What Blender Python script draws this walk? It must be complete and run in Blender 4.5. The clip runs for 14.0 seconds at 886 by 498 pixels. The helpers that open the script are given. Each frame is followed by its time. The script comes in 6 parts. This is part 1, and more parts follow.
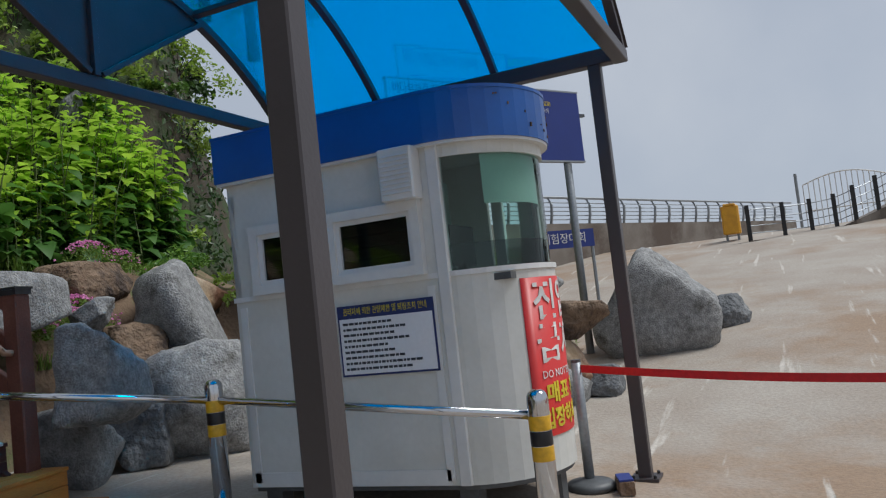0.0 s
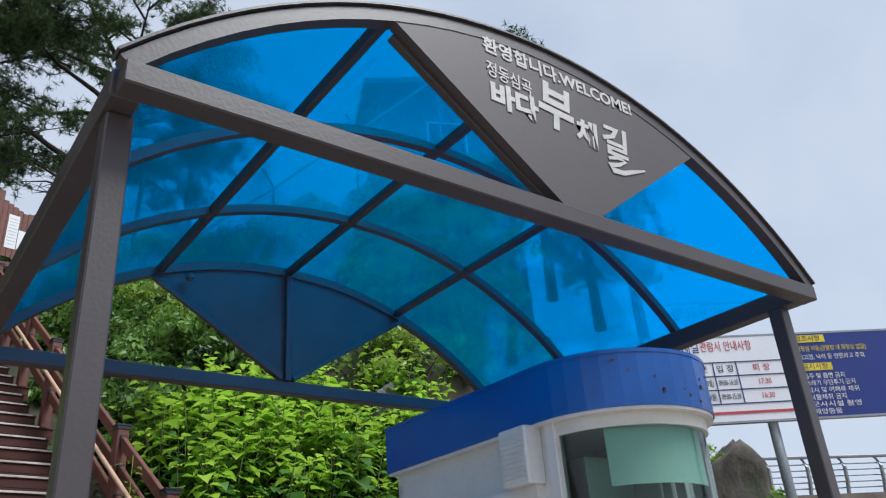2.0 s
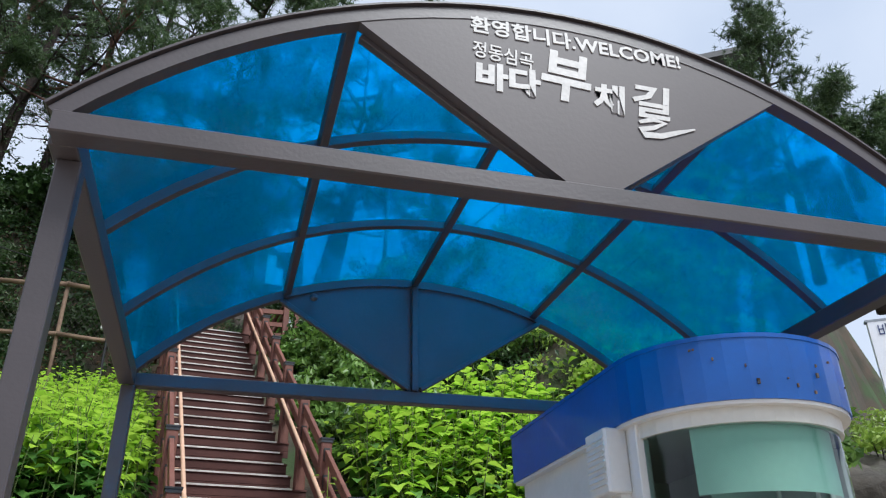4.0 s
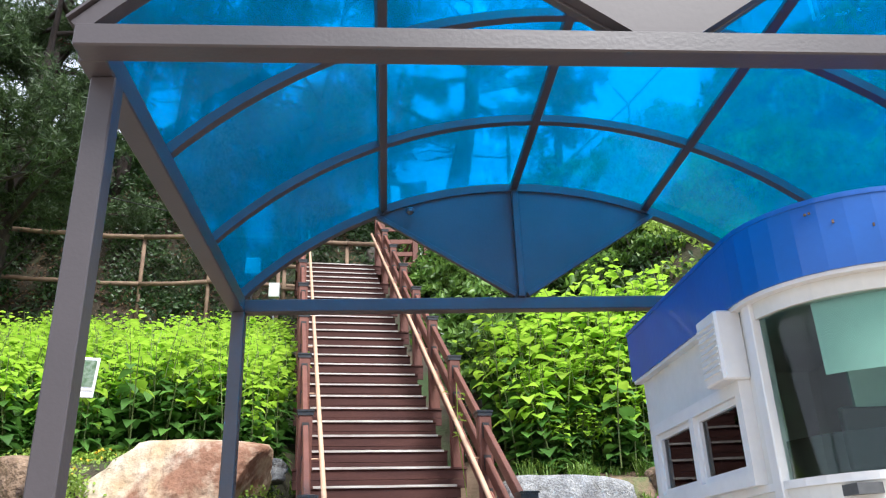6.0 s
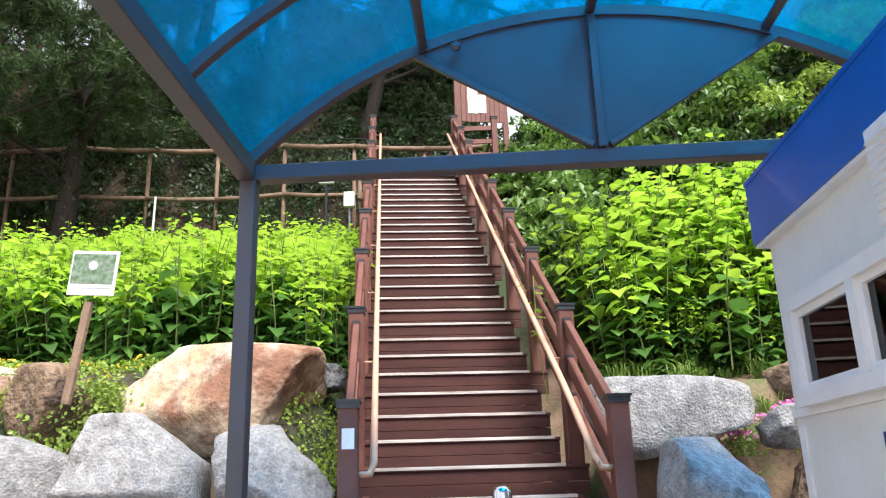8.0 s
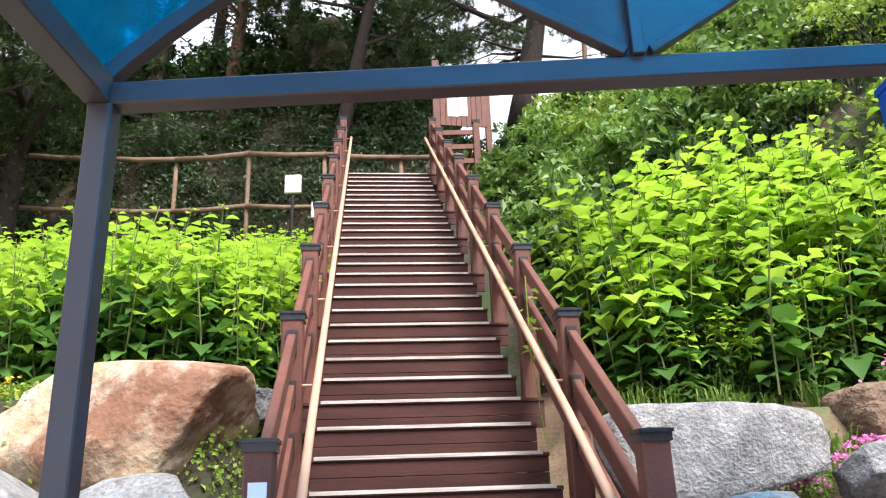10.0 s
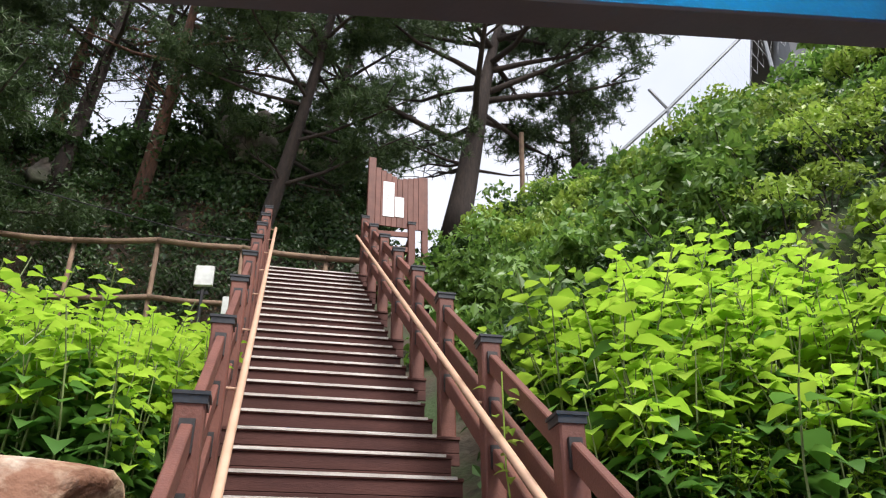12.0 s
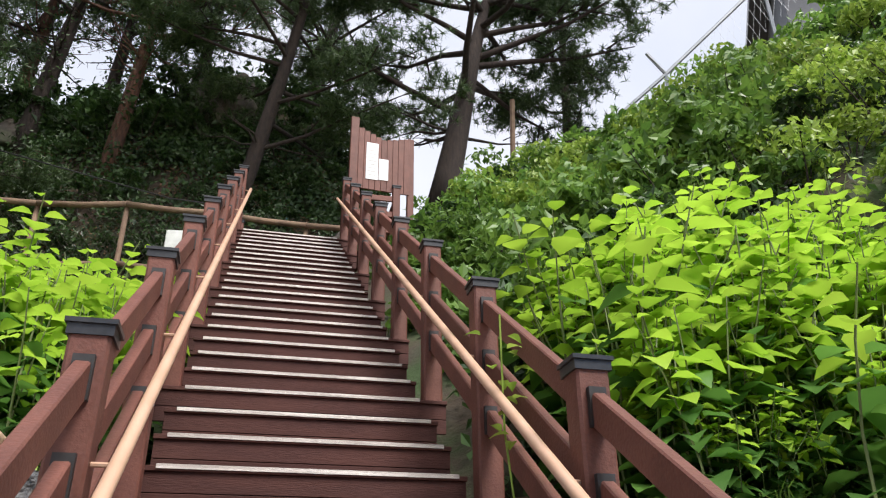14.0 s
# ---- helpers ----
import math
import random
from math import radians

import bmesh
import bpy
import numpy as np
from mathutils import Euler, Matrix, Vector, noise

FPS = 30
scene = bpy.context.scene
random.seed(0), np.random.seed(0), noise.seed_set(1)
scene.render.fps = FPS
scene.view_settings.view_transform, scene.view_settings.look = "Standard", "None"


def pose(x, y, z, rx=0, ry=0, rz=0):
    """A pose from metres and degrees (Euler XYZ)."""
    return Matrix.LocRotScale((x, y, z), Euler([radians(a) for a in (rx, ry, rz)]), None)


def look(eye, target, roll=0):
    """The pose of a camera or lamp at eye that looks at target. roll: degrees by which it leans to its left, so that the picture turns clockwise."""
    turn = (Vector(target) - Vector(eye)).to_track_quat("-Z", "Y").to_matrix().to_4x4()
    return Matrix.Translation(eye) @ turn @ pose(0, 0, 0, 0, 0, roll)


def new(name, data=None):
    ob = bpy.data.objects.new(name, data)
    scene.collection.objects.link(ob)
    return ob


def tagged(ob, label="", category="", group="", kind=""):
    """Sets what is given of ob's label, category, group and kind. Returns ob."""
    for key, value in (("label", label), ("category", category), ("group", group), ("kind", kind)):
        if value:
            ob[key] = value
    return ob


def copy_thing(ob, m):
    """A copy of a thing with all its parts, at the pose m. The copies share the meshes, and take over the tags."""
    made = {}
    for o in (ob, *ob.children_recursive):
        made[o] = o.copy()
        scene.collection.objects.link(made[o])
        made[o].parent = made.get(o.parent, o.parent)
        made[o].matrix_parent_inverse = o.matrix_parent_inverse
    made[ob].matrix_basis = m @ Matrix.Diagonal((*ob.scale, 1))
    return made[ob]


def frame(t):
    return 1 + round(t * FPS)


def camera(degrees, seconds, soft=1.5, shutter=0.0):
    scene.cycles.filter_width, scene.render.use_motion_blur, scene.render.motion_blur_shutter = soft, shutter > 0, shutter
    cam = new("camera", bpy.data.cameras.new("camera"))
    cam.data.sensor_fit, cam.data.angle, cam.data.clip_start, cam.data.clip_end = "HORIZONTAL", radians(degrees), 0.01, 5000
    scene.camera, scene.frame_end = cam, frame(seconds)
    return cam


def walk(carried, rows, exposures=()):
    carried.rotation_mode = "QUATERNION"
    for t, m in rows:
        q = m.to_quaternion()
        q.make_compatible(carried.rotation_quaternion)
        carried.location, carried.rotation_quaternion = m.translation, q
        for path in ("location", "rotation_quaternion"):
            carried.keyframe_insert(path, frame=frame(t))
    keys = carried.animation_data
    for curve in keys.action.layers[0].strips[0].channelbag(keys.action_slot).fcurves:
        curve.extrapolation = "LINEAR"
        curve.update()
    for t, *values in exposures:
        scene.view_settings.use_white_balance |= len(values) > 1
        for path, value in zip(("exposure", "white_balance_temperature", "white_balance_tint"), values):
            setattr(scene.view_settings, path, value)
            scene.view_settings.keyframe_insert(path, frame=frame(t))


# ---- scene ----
cam = camera(58.9, 14.0, 1.2)
PATH = [
    (0, (-0.532, -0.301, 1.431), (1.297, 0.497, 1.573), -6.30),
    (0.5, (-0.264, -0.669, 1.425), (1.414, 0.308, 1.907), -7.60),
    (1, (0.049, -1.032, 1.429), (1.508, 0.106, 2.189), -8.08),
    (1.5, (0.321, -1.307, 1.418), (1.620, -0.024, 2.235), -6.39),
    (2, (0.619, -1.552, 1.397), (1.734, -0.139, 2.270), -4.55),
    (2.5, (0.951, -1.687, 1.413), (1.887, -0.161, 2.305), -3.64),
    (3, (1.276, -1.857, 1.406), (2.046, -0.246, 2.307), -2.74),
    (5.3, (2.044, -1.939, 1.379), (2.296, -0.158, 2.253), -1.48),
    (5.5, (2.044, -1.905, 1.381), (2.277, -0.106, 2.222), -2.03),
    (6, (2.123, -1.689, 1.338), (2.270, 0.156, 2.095), -2.07),
    (6.5, (2.259, -1.434, 1.326), (2.299, 0.455, 1.985), -1.92),
    (7, (2.396, -1.152, 1.354), (2.342, 0.761, 1.937), -1.85),
    (7.2, (2.407, -1.026, 1.318), (2.332, 0.888, 1.892), -1.83),
    (9.3, (2.359, 0.523, 1.490), (2.258, 2.431, 2.082), -1.74),
    (9.5, (2.383, 0.689, 1.503), (2.299, 2.591, 2.115), -1.84),
    (10, (2.412, 1.021, 1.549), (2.365, 2.914, 2.192), -2.11),
    (10.5, (2.300, 1.292, 1.565), (2.278, 3.174, 2.242), -0.91),
    (11, (2.235, 1.612, 1.590), (2.255, 3.464, 2.345), 0.12),
    (11.5, (2.175, 1.949, 1.660), (2.275, 3.755, 2.513), -0.27),
    (12, (2.127, 2.265, 1.722), (2.303, 4.026, 2.653), -0.62),
    (12.5, (2.184, 2.568, 1.767), (2.420, 4.294, 2.749), -0.52),
    (13, (2.179, 2.777, 1.789), (2.496, 4.476, 2.794), -0.96),
    (13.5, (2.174, 2.939, 1.817), (2.508, 4.645, 2.806), -1.31),
    (14, (2.212, 3.106, 1.818), (2.424, 4.883, 2.712), -0.61),
]
EXPOSURE = [(0, -0.1, 6000, 9), (0.6, -0.08, 5950, 9), (1.5, 0.25, 5850, 9), (3, 0.55, 5800, 9), (5.5, 1.15, 5950, 10), (6.5, 1.55, 6100, 12), (7.2, 1.55, 6250, 13), (9.5, 1.55, 6350, 15), (11, 1.35, 6350, 15), (12.5, 0.95, 6400, 14), (14, 0.92, 6400, 14)]
walk(cam, [(t, look(eye, target, roll)) for t, eye, target, roll in PATH], EXPOSURE)

# ---- world, sun, exposure ----
world = bpy.data.worlds.new("overcast_sky")
scene.world = world
world.use_nodes = True
wn, wl = world.node_tree.nodes, world.node_tree.links
wn.clear()
w_out = wn.new("ShaderNodeOutputWorld")
w_bg = wn.new("ShaderNodeBackground")
w_sky = wn.new("ShaderNodeTexSky")
w_sky.sky_type, w_sky.sun_disc = "NISHITA", False
w_sky.sun_elevation, w_sky.sun_rotation = radians(58), radians(150)
w_co = wn.new("ShaderNodeTexCoord")
w_no = wn.new("ShaderNodeTexNoise")
w_no.inputs["Scale"].default_value, w_no.inputs["Detail"].default_value = 2.6, 5.0
w_rmp = wn.new("ShaderNodeValToRGB")
w_rmp.color_ramp.elements[0].position, w_rmp.color_ramp.elements[0].color = 0.33, (6.6, 7.1, 8.0, 1)
w_rmp.color_ramp.elements[1].position, w_rmp.color_ramp.elements[1].color = 0.68, (8.6, 8.8, 9.2, 1)
w_mix = wn.new("ShaderNodeMix")
w_mix.data_type = "RGBA"
w_mix.inputs[0].default_value = 0.88
wl.new(w_co.outputs["Generated"], w_no.inputs["Vector"])
wl.new(w_no.outputs["Fac"], w_rmp.inputs[0])
wl.new(w_sky.outputs[0], w_mix.inputs[6])
wl.new(w_rmp.outputs[0], w_mix.inputs[7])
wl.new(w_mix.outputs[2], w_bg.inputs[0])
w_bg.inputs[1].default_value = 0.069
wl.new(w_bg.outputs[0], w_out.inputs[0])
sun = new("sun", bpy.data.lights.new("sun", "SUN"))
sun.data.energy, sun.data.angle, sun.data.color = 3.1, radians(24), (1.0, 0.96, 0.88)
sun.matrix_world = look((8, -12, 22), (0, 0, 0))


# ---- materials ----
def material(name, base, rough=0.6, metal=0.0, vary=None, scale=6.0, bump=0.0, bump_scale=40.0, rand=0.0, stain=None, stain_at=(0.5, 0.62), coat=0.0, stretch=(1, 1, 1), grain=0.12, deep=0.02, streak=None, spec=0.5):
    """A surface with a base colour, blotches of a second colour, fine grain and relief, and stains."""
    m = bpy.data.materials.new(name)
    m.use_nodes = True
    n, l = m.node_tree.nodes, m.node_tree.links
    b = n["Principled BSDF"]
    b.inputs["Roughness"].default_value, b.inputs["Metallic"].default_value = rough, metal
    b.inputs["Specular IOR Level"].default_value = spec
    if coat:
        b.inputs["Coat Weight"].default_value = coat
    tc = n.new("ShaderNodeTexCoord")
    mp = n.new("ShaderNodeMapping")
    mp.inputs["Scale"].default_value = stretch
    l.new(tc.outputs["Object"], mp.inputs[0])
    no = n.new("ShaderNodeTexNoise")
    no.inputs["Scale"].default_value, no.inputs["Detail"].default_value = scale, 6
    l.new(mp.outputs[0], no.inputs["Vector"])
    mix = n.new("ShaderNodeMix")
    mix.data_type = "RGBA"
    mix.inputs[6].default_value = (*base, 1)
    mix.inputs[7].default_value = (*(vary or [c * 0.75 for c in base]), 1)
    rp = n.new("ShaderNodeValToRGB")
    rp.color_ramp.elements[0].position, rp.color_ramp.elements[1].position = 0.35, 0.65
    l.new(no.outputs["Fac"], rp.inputs[0])
    l.new(rp.outputs[0], mix.inputs[0])
    out = mix.outputs[2]
    fine = n.new("ShaderNodeTexNoise")
    fine.inputs["Scale"].default_value, fine.inputs["Detail"].default_value = bump_scale, 4
    l.new(mp.outputs[0], fine.inputs["Vector"])
    if stain:
        n2 = n.new("ShaderNodeTexNoise")
        n2.inputs["Scale"].default_value, n2.inputs["Detail"].default_value = scale * 0.35, 8
        n2.inputs["Roughness"].default_value = 0.65
        l.new(mp.outputs[0], n2.inputs["Vector"])
        r2 = n.new("ShaderNodeValToRGB")
        r2.color_ramp.elements[0].position, r2.color_ramp.elements[1].position = stain_at
        l.new(n2.outputs["Fac"], r2.inputs[0])
        m2 = n.new("ShaderNodeMix")
        m2.data_type = "RGBA"
        l.new(r2.outputs[0], m2.inputs[0])
        l.new(out, m2.inputs[6])
        m2.inputs[7].default_value = (*stain, 1)
        out = m2.outputs[2]
    if streak:
        m5 = n.new("ShaderNodeMapping")
        m5.inputs["Scale"].default_value, m5.inputs["Rotation"].default_value = (0.35, 5.0, 1.0), (0, 0, 1.35)
        l.new(tc.outputs["Object"], m5.inputs[0])
        n5 = n.new("ShaderNodeTexNoise")
        n5.inputs["Scale"].default_value, n5.inputs["Detail"].default_value = 1.1, 5
        l.new(m5.outputs[0], n5.inputs["Vector"])
        r5 = n.new("ShaderNodeValToRGB")
        r5.color_ramp.elements[0].position, r5.color_ramp.elements[1].position = 0.63, 0.69
        l.new(n5.outputs["Fac"], r5.inputs[0])
        x5 = n.new("ShaderNodeMix")
        x5.data_type = "RGBA"
        l.new(r5.outputs[0], x5.inputs[0])
        l.new(out, x5.inputs[6])
        x5.inputs[7].default_value = (*streak, 1)
        out = x5.outputs[2]
    hs = n.new("ShaderNodeHueSaturation")
    l.new(out, hs.inputs["Color"])
    ma = n.new("ShaderNodeMapRange")
    ma.inputs[1].default_value, ma.inputs[2].default_value = 0.3, 0.7
    ma.inputs[3].default_value, ma.inputs[4].default_value = 1 - grain, 1 + grain
    l.new(fine.outputs["Fac"], ma.inputs[0])
    val = ma.outputs[0]
    if rand:
        oi = n.new("ShaderNodeObjectInfo")
        mr = n.new("ShaderNodeMapRange")
        mr.inputs[3].default_value, mr.inputs[4].default_value = 1 - rand, 1 + rand
        l.new(oi.outputs["Random"], mr.inputs[0])
        mu = n.new("ShaderNodeMath")
        mu.operation = "MULTIPLY"
        l.new(val, mu.inputs[0])
        l.new(mr.outputs[0], mu.inputs[1])
        val = mu.outputs[0]
    l.new(val, hs.inputs["Value"])
    l.new(hs.outputs[0], b.inputs["Base Color"])
    if bump:
        bp = n.new("ShaderNodeBump")
        bp.inputs["Strength"].default_value, bp.inputs["Distance"].default_value = bump, deep
        l.new(fine.outputs["Fac"], bp.inputs["Height"])
        l.new(bp.outputs[0], b.inputs["Normal"])
    return m


def leaf_material(name, low, high, rand=0.25, rough=0.45, through_it=0.45):
    """Foliage: colour that changes from leaf to leaf, with light let through."""
    m = bpy.data.materials.new(name)
    m.use_nodes = True
    n, l = m.node_tree.nodes, m.node_tree.links
    b = n["Principled BSDF"]
    b.inputs["Roughness"].default_value = rough
    geo = n.new("ShaderNodeNewGeometry")
    mix = n.new("ShaderNodeMix")
    mix.data_type = "RGBA"
    mix.inputs[6].default_value, mix.inputs[7].default_value = (*low, 1), (*high, 1)
    l.new(geo.outputs["Random Per Island"], mix.inputs[0])
    hs = n.new("ShaderNodeHueSaturation")
    oi = n.new("ShaderNodeObjectInfo")
    mr = n.new("ShaderNodeMapRange")
    mr.inputs[3].default_value, mr.inputs[4].default_value = 1 - rand, 1 + rand
    l.new(oi.outputs["Random"], mr.inputs[0])
    l.new(mr.outputs[0], hs.inputs["Value"])
    l.new(mix.outputs[2], hs.inputs["Color"])
    l.new(hs.outputs[0], b.inputs["Base Color"])
    tr = n.new("ShaderNodeBsdfTranslucent")
    l.new(hs.outputs[0], tr.inputs[0])
    ms = n.new("ShaderNodeMixShader")
    ms.inputs[0].default_value = through_it
    l.new(b.outputs[0], ms.inputs[1])
    l.new(tr.outputs[0], ms.inputs[2])
    l.new(ms.outputs[0], n["Material Output"].inputs[0])
    return m


def sheet_material(name, colour, rough, clear, ior=1.03):
    """Tinted plastic sheet that lets light through softly."""
    m = bpy.data.materials.new(name)
    m.use_nodes = True
    n, l = m.node_tree.nodes, m.node_tree.links
    n.remove(n["Principled BSDF"])
    re = n.new("ShaderNodeBsdfRefraction")
    re.inputs["Color"].default_value, re.inputs["Roughness"].default_value, re.inputs["IOR"].default_value = (*colour, 1), rough, ior
    tr = n.new("ShaderNodeBsdfTranslucent")
    no = n.new("ShaderNodeTexNoise")
    no.inputs["Scale"].default_value, no.inputs["Detail"].default_value = 1.7, 6
    mx = n.new("ShaderNodeMix")
    mx.data_type = "RGBA"
    mx.inputs[6].default_value = (*colour, 1)
    mx.inputs[7].default_value = (*[c * 0.6 + 0.02 for c in colour], 1)
    l.new(no.outputs["Fac"], mx.inputs[0])
    l.new(mx.outputs[2], tr.inputs[0])
    ms = n.new("ShaderNodeMixShader")
    ms.inputs[0].default_value = 1 - clear
    tp = n.new("ShaderNodeBsdfTransparent")
    tp.inputs[0].default_value = (*colour, 1)
    m0 = n.new("ShaderNodeMixShader")
    m0.inputs[0].default_value = 0.6
    l.new(re.outputs[0], m0.inputs[1])
    l.new(tp.outputs[0], m0.inputs[2])
    l.new(m0.outputs[0], ms.inputs[1])
    l.new(tr.outputs[0], ms.inputs[2])
    gl = n.new("ShaderNodeBsdfGlossy")
    gl.inputs["Roughness"].default_value = 0.18
    lw = n.new("ShaderNodeLayerWeight")
    lw.inputs[0].default_value = 0.08
    fr = n.new("ShaderNodeMath")
    fr.operation = "MULTIPLY"
    fr.inputs[1].default_value = 0.35
    l.new(lw.outputs["Facing"], fr.inputs[0])
    m3 = n.new("ShaderNodeMixShader")
    l.new(fr.outputs[0], m3.inputs[0])
    l.new(ms.outputs[0], m3.inputs[1])
    l.new(gl.outputs[0], m3.inputs[2])
    l.new(m3.outputs[0], n["Material Output"].inputs[0])
    return m


def glass_material(name, tint, mirror=1.5):
    m = bpy.data.materials.new(name)
    m.use_nodes = True
    n, l = m.node_tree.nodes, m.node_tree.links
    n.remove(n["Principled BSDF"])
    tr = n.new("ShaderNodeBsdfTransparent")
    tr.inputs[0].default_value = (*tint, 1)
    gl = n.new("ShaderNodeBsdfGlossy")
    gl.inputs["Roughness"].default_value = 0.02
    fr = n.new("ShaderNodeFresnel")
    fr.inputs[0].default_value = mirror
    ms = n.new("ShaderNodeMixShader")
    l.new(fr.outputs[0], ms.inputs[0])
    l.new(tr.outputs[0], ms.inputs[1])
    l.new(gl.outputs[0], ms.inputs[2])
    l.new(ms.outputs[0], n["Material Output"].inputs[0])
    return m


STEEL_BROWN = material("brown_painted_steel", (0.058, 0.049, 0.053), 0.42, 0.0, (0.05, 0.043, 0.046), 3, 0.05, 60, grain=0.025)
PANEL_BROWN = material("brown_sheet_metal", (0.066, 0.055, 0.058), 0.55, 0.0, (0.06, 0.05, 0.053), 2, 0.03, 50, grain=0.025)
BLUE_SHEET = sheet_material("blue_polycarbonate", (0.035, 0.64, 1.0), 0.12, 0.93, 1.14)
ROOF_BLUE = material("blue_painted_fascia", (0.004, 0.1, 0.42), 0.36, 0.0, (0.005, 0.088, 0.37), 4, 0.04, 30, coat=0.2, grain=0.025)
BOOTH_WHITE = material("white_enamelled_panel", (0.64, 0.64, 0.61), 0.38, 0.0, (0.58, 0.58, 0.54), 2.5, 0.03, 30, stain=(0.5, 0.42, 0.3), stain_at=(0.68, 0.82), grain=0.025)
ALUMINIUM_WHITE = material("white_aluminium", (0.69, 0.69, 0.68), 0.35, 0.0, (0.63, 0.63, 0.62), 5, grain=0.025)
DARK_IN = material("dark_interior", (0.03, 0.035, 0.035), 0.7, 0, (0.05, 0.05, 0.05), 4)
GREEN_FILM = material("pale_green_blind", (0.5, 0.68, 0.62), 0.5, 0, (0.45, 0.62, 0.56), 3, grain=0.025)
GLASS = glass_material("green_tinted_glass", (0.68, 0.87, 0.81))
GLASS_DARK = glass_material("dark_window_glass", (0.35, 0.38, 0.38))
WOOD = material("brown_composite_timber", (0.165, 0.064, 0.046), 0.55, 0, (0.125, 0.047, 0.034), 5, 0.15, 70, rand=0.12, spec=0.35, stretch=(1, 1, 1))
WOOD_TREAD = material("dark_brown_decking", (0.1, 0.042, 0.034), 0.7, 0, (0.07, 0.03, 0.025), 4, 0.25, 60, rand=0.12, spec=0.18, stretch=(0.4, 3, 3))
WOOD_RISER = material("dark_brown_riser_board", (0.08, 0.034, 0.028), 0.75, 0, (0.058, 0.025, 0.022), 4, 0.2, 60, rand=0.1, spec=0.2, stretch=(0.4, 3, 3))
WOOD_YELLOW = material("yellow_painted_decking", (0.5, 0.2, 0.03), 0.6, 0, (0.4, 0.15, 0.025), 4, 0.2, 60, stretch=(0.4, 3, 3))
CAP_BLACK = material("black_plastic_cap", (0.018, 0.02, 0.024), 0.35, 0, (0.03, 0.032, 0.036), 20)
BRACKET = material("dark_steel_bracket", (0.05, 0.048, 0.048), 0.5, 0.5)
NOSING = material("ribbed_aluminium_nosing", (0.62, 0.58, 0.54), 0.5, 0.3, (0.38, 0.34, 0.31), 9, 0.3, 120, stretch=(0.3, 1, 6))
HANDRAIL = material("tan_coated_handrail", (0.56, 0.36, 0.25), 0.45, 0, (0.48, 0.3, 0.2), 5, 0.05, 40, grain=0.025)
STAINLESS = material("polished_stainless_steel", (0.62, 0.62, 0.63), 0.1, 1.0, (0.56, 0.56, 0.57), 8, grain=0.025)
YELLOW_TAPE = material("yellow_tape", (0.75, 0.42, 0.02), 0.35)
BLACK_TAPE = material("black_tape", (0.015, 0.015, 0.018), 0.35)
RED_TAPE = material("red_webbing", (0.55, 0.012, 0.02), 0.5, 0, (0.47, 0.01, 0.018), 12)
GREY_PLASTIC = material("grey_plastic", (0.09, 0.095, 0.1), 0.5)
CONCRETE = material("worn_concrete", (0.36, 0.32, 0.275), 0.75, 0, (0.3, 0.25, 0.205), 0.9, 0.35, 30, stain=(0.27, 0.185, 0.12), stain_at=(0.47, 0.62), streak=(0.5, 0.46, 0.41))
WALL_CONC = material("weathered_concrete_wall", (0.2, 0.175, 0.15), 0.85, 0, (0.14, 0.115, 0.095), 1.2, 0.4, 24, stain=(0.09, 0.065, 0.05))
SOIL = material("dry_brown_soil", (0.2, 0.135, 0.085), 0.95, 0, (0.13, 0.085, 0.055), 3, 0.9, 26, stain=(0.07, 0.1, 0.03), stain_at=(0.52, 0.62))
HILL_SOIL = material("dark_leaf_litter", (0.06, 0.04, 0.026), 0.95, 0, (0.03, 0.028, 0.017), 1.4, 0.9, 20, stain=(0.03, 0.055, 0.015), stain_at=(0.48, 0.6))
GRANITE = material("speckled_grey_granite", (0.3, 0.3, 0.295), 0.8, 0, (0.18, 0.18, 0.182), 14, 0.8, 55, stain=(0.085, 0.08, 0.072), stain_at=(0.55, 0.7), rand=0.15, grain=0.3, deep=0.022)
ROCK_TAN = material("tan_weathered_rock", (0.4, 0.28, 0.165), 0.82, 0, (0.5, 0.43, 0.34), 3.2, 1.0, 8, stain=(0.2, 0.095, 0.055), stain_at=(0.5, 0.6), rand=0.08, grain=0.12, deep=0.05)
ROCK_BROWN = material("rust_brown_rock", (0.16, 0.1, 0.062), 0.85, 0, (0.25, 0.17, 0.11), 6, 1.0, 16, stain=(0.06, 0.038, 0.028), stain_at=(0.5, 0.6), rand=0.2, grain=0.25, deep=0.07)
ROCK_SLATE = material("dark_slate_rock", (0.15, 0.155, 0.16), 0.75, 0, (0.085, 0.09, 0.1), 7, 1.0, 16, stain=(0.27, 0.27, 0.265), stain_at=(0.54, 0.66), rand=0.2, grain=0.25, deep=0.06)
CLIFF = material("cliff_rock", (0.1, 0.085, 0.068), 0.9, 0, (0.05, 0.045, 0.04), 2.2, 1.0, 10, stain=(0.05, 0.06, 0.03), stain_at=(0.5, 0.62))
BARK = material("rough_pine_bark", (0.05, 0.036, 0.03), 0.95, 0, (0.028, 0.022, 0.02), 6, 1.0, 30, stretch=(3, 3, 0.7))
BARK_RED = material("reddish_pine_bark", (0.17, 0.085, 0.055), 0.95, 0, (0.08, 0.045, 0.035), 6, 1.0, 30, stretch=(3, 3, 0.7))
# leaf green also carries light: tops brightened for skylight, lower leaves darkened for shade
LEAF_TOP = leaf_material("lit_young_yellow_green_leaf", (0.27, 0.47, 0.035), (0.42, 0.62, 0.065), 0.18, 0.45, 0.5)
LEAF_LOW = leaf_material("shaded_mature_green_leaf", (0.06, 0.15, 0.03), (0.13, 0.28, 0.05), 0.22)
STEM = material("green_plant_stem", (0.13, 0.17, 0.05), 0.6)
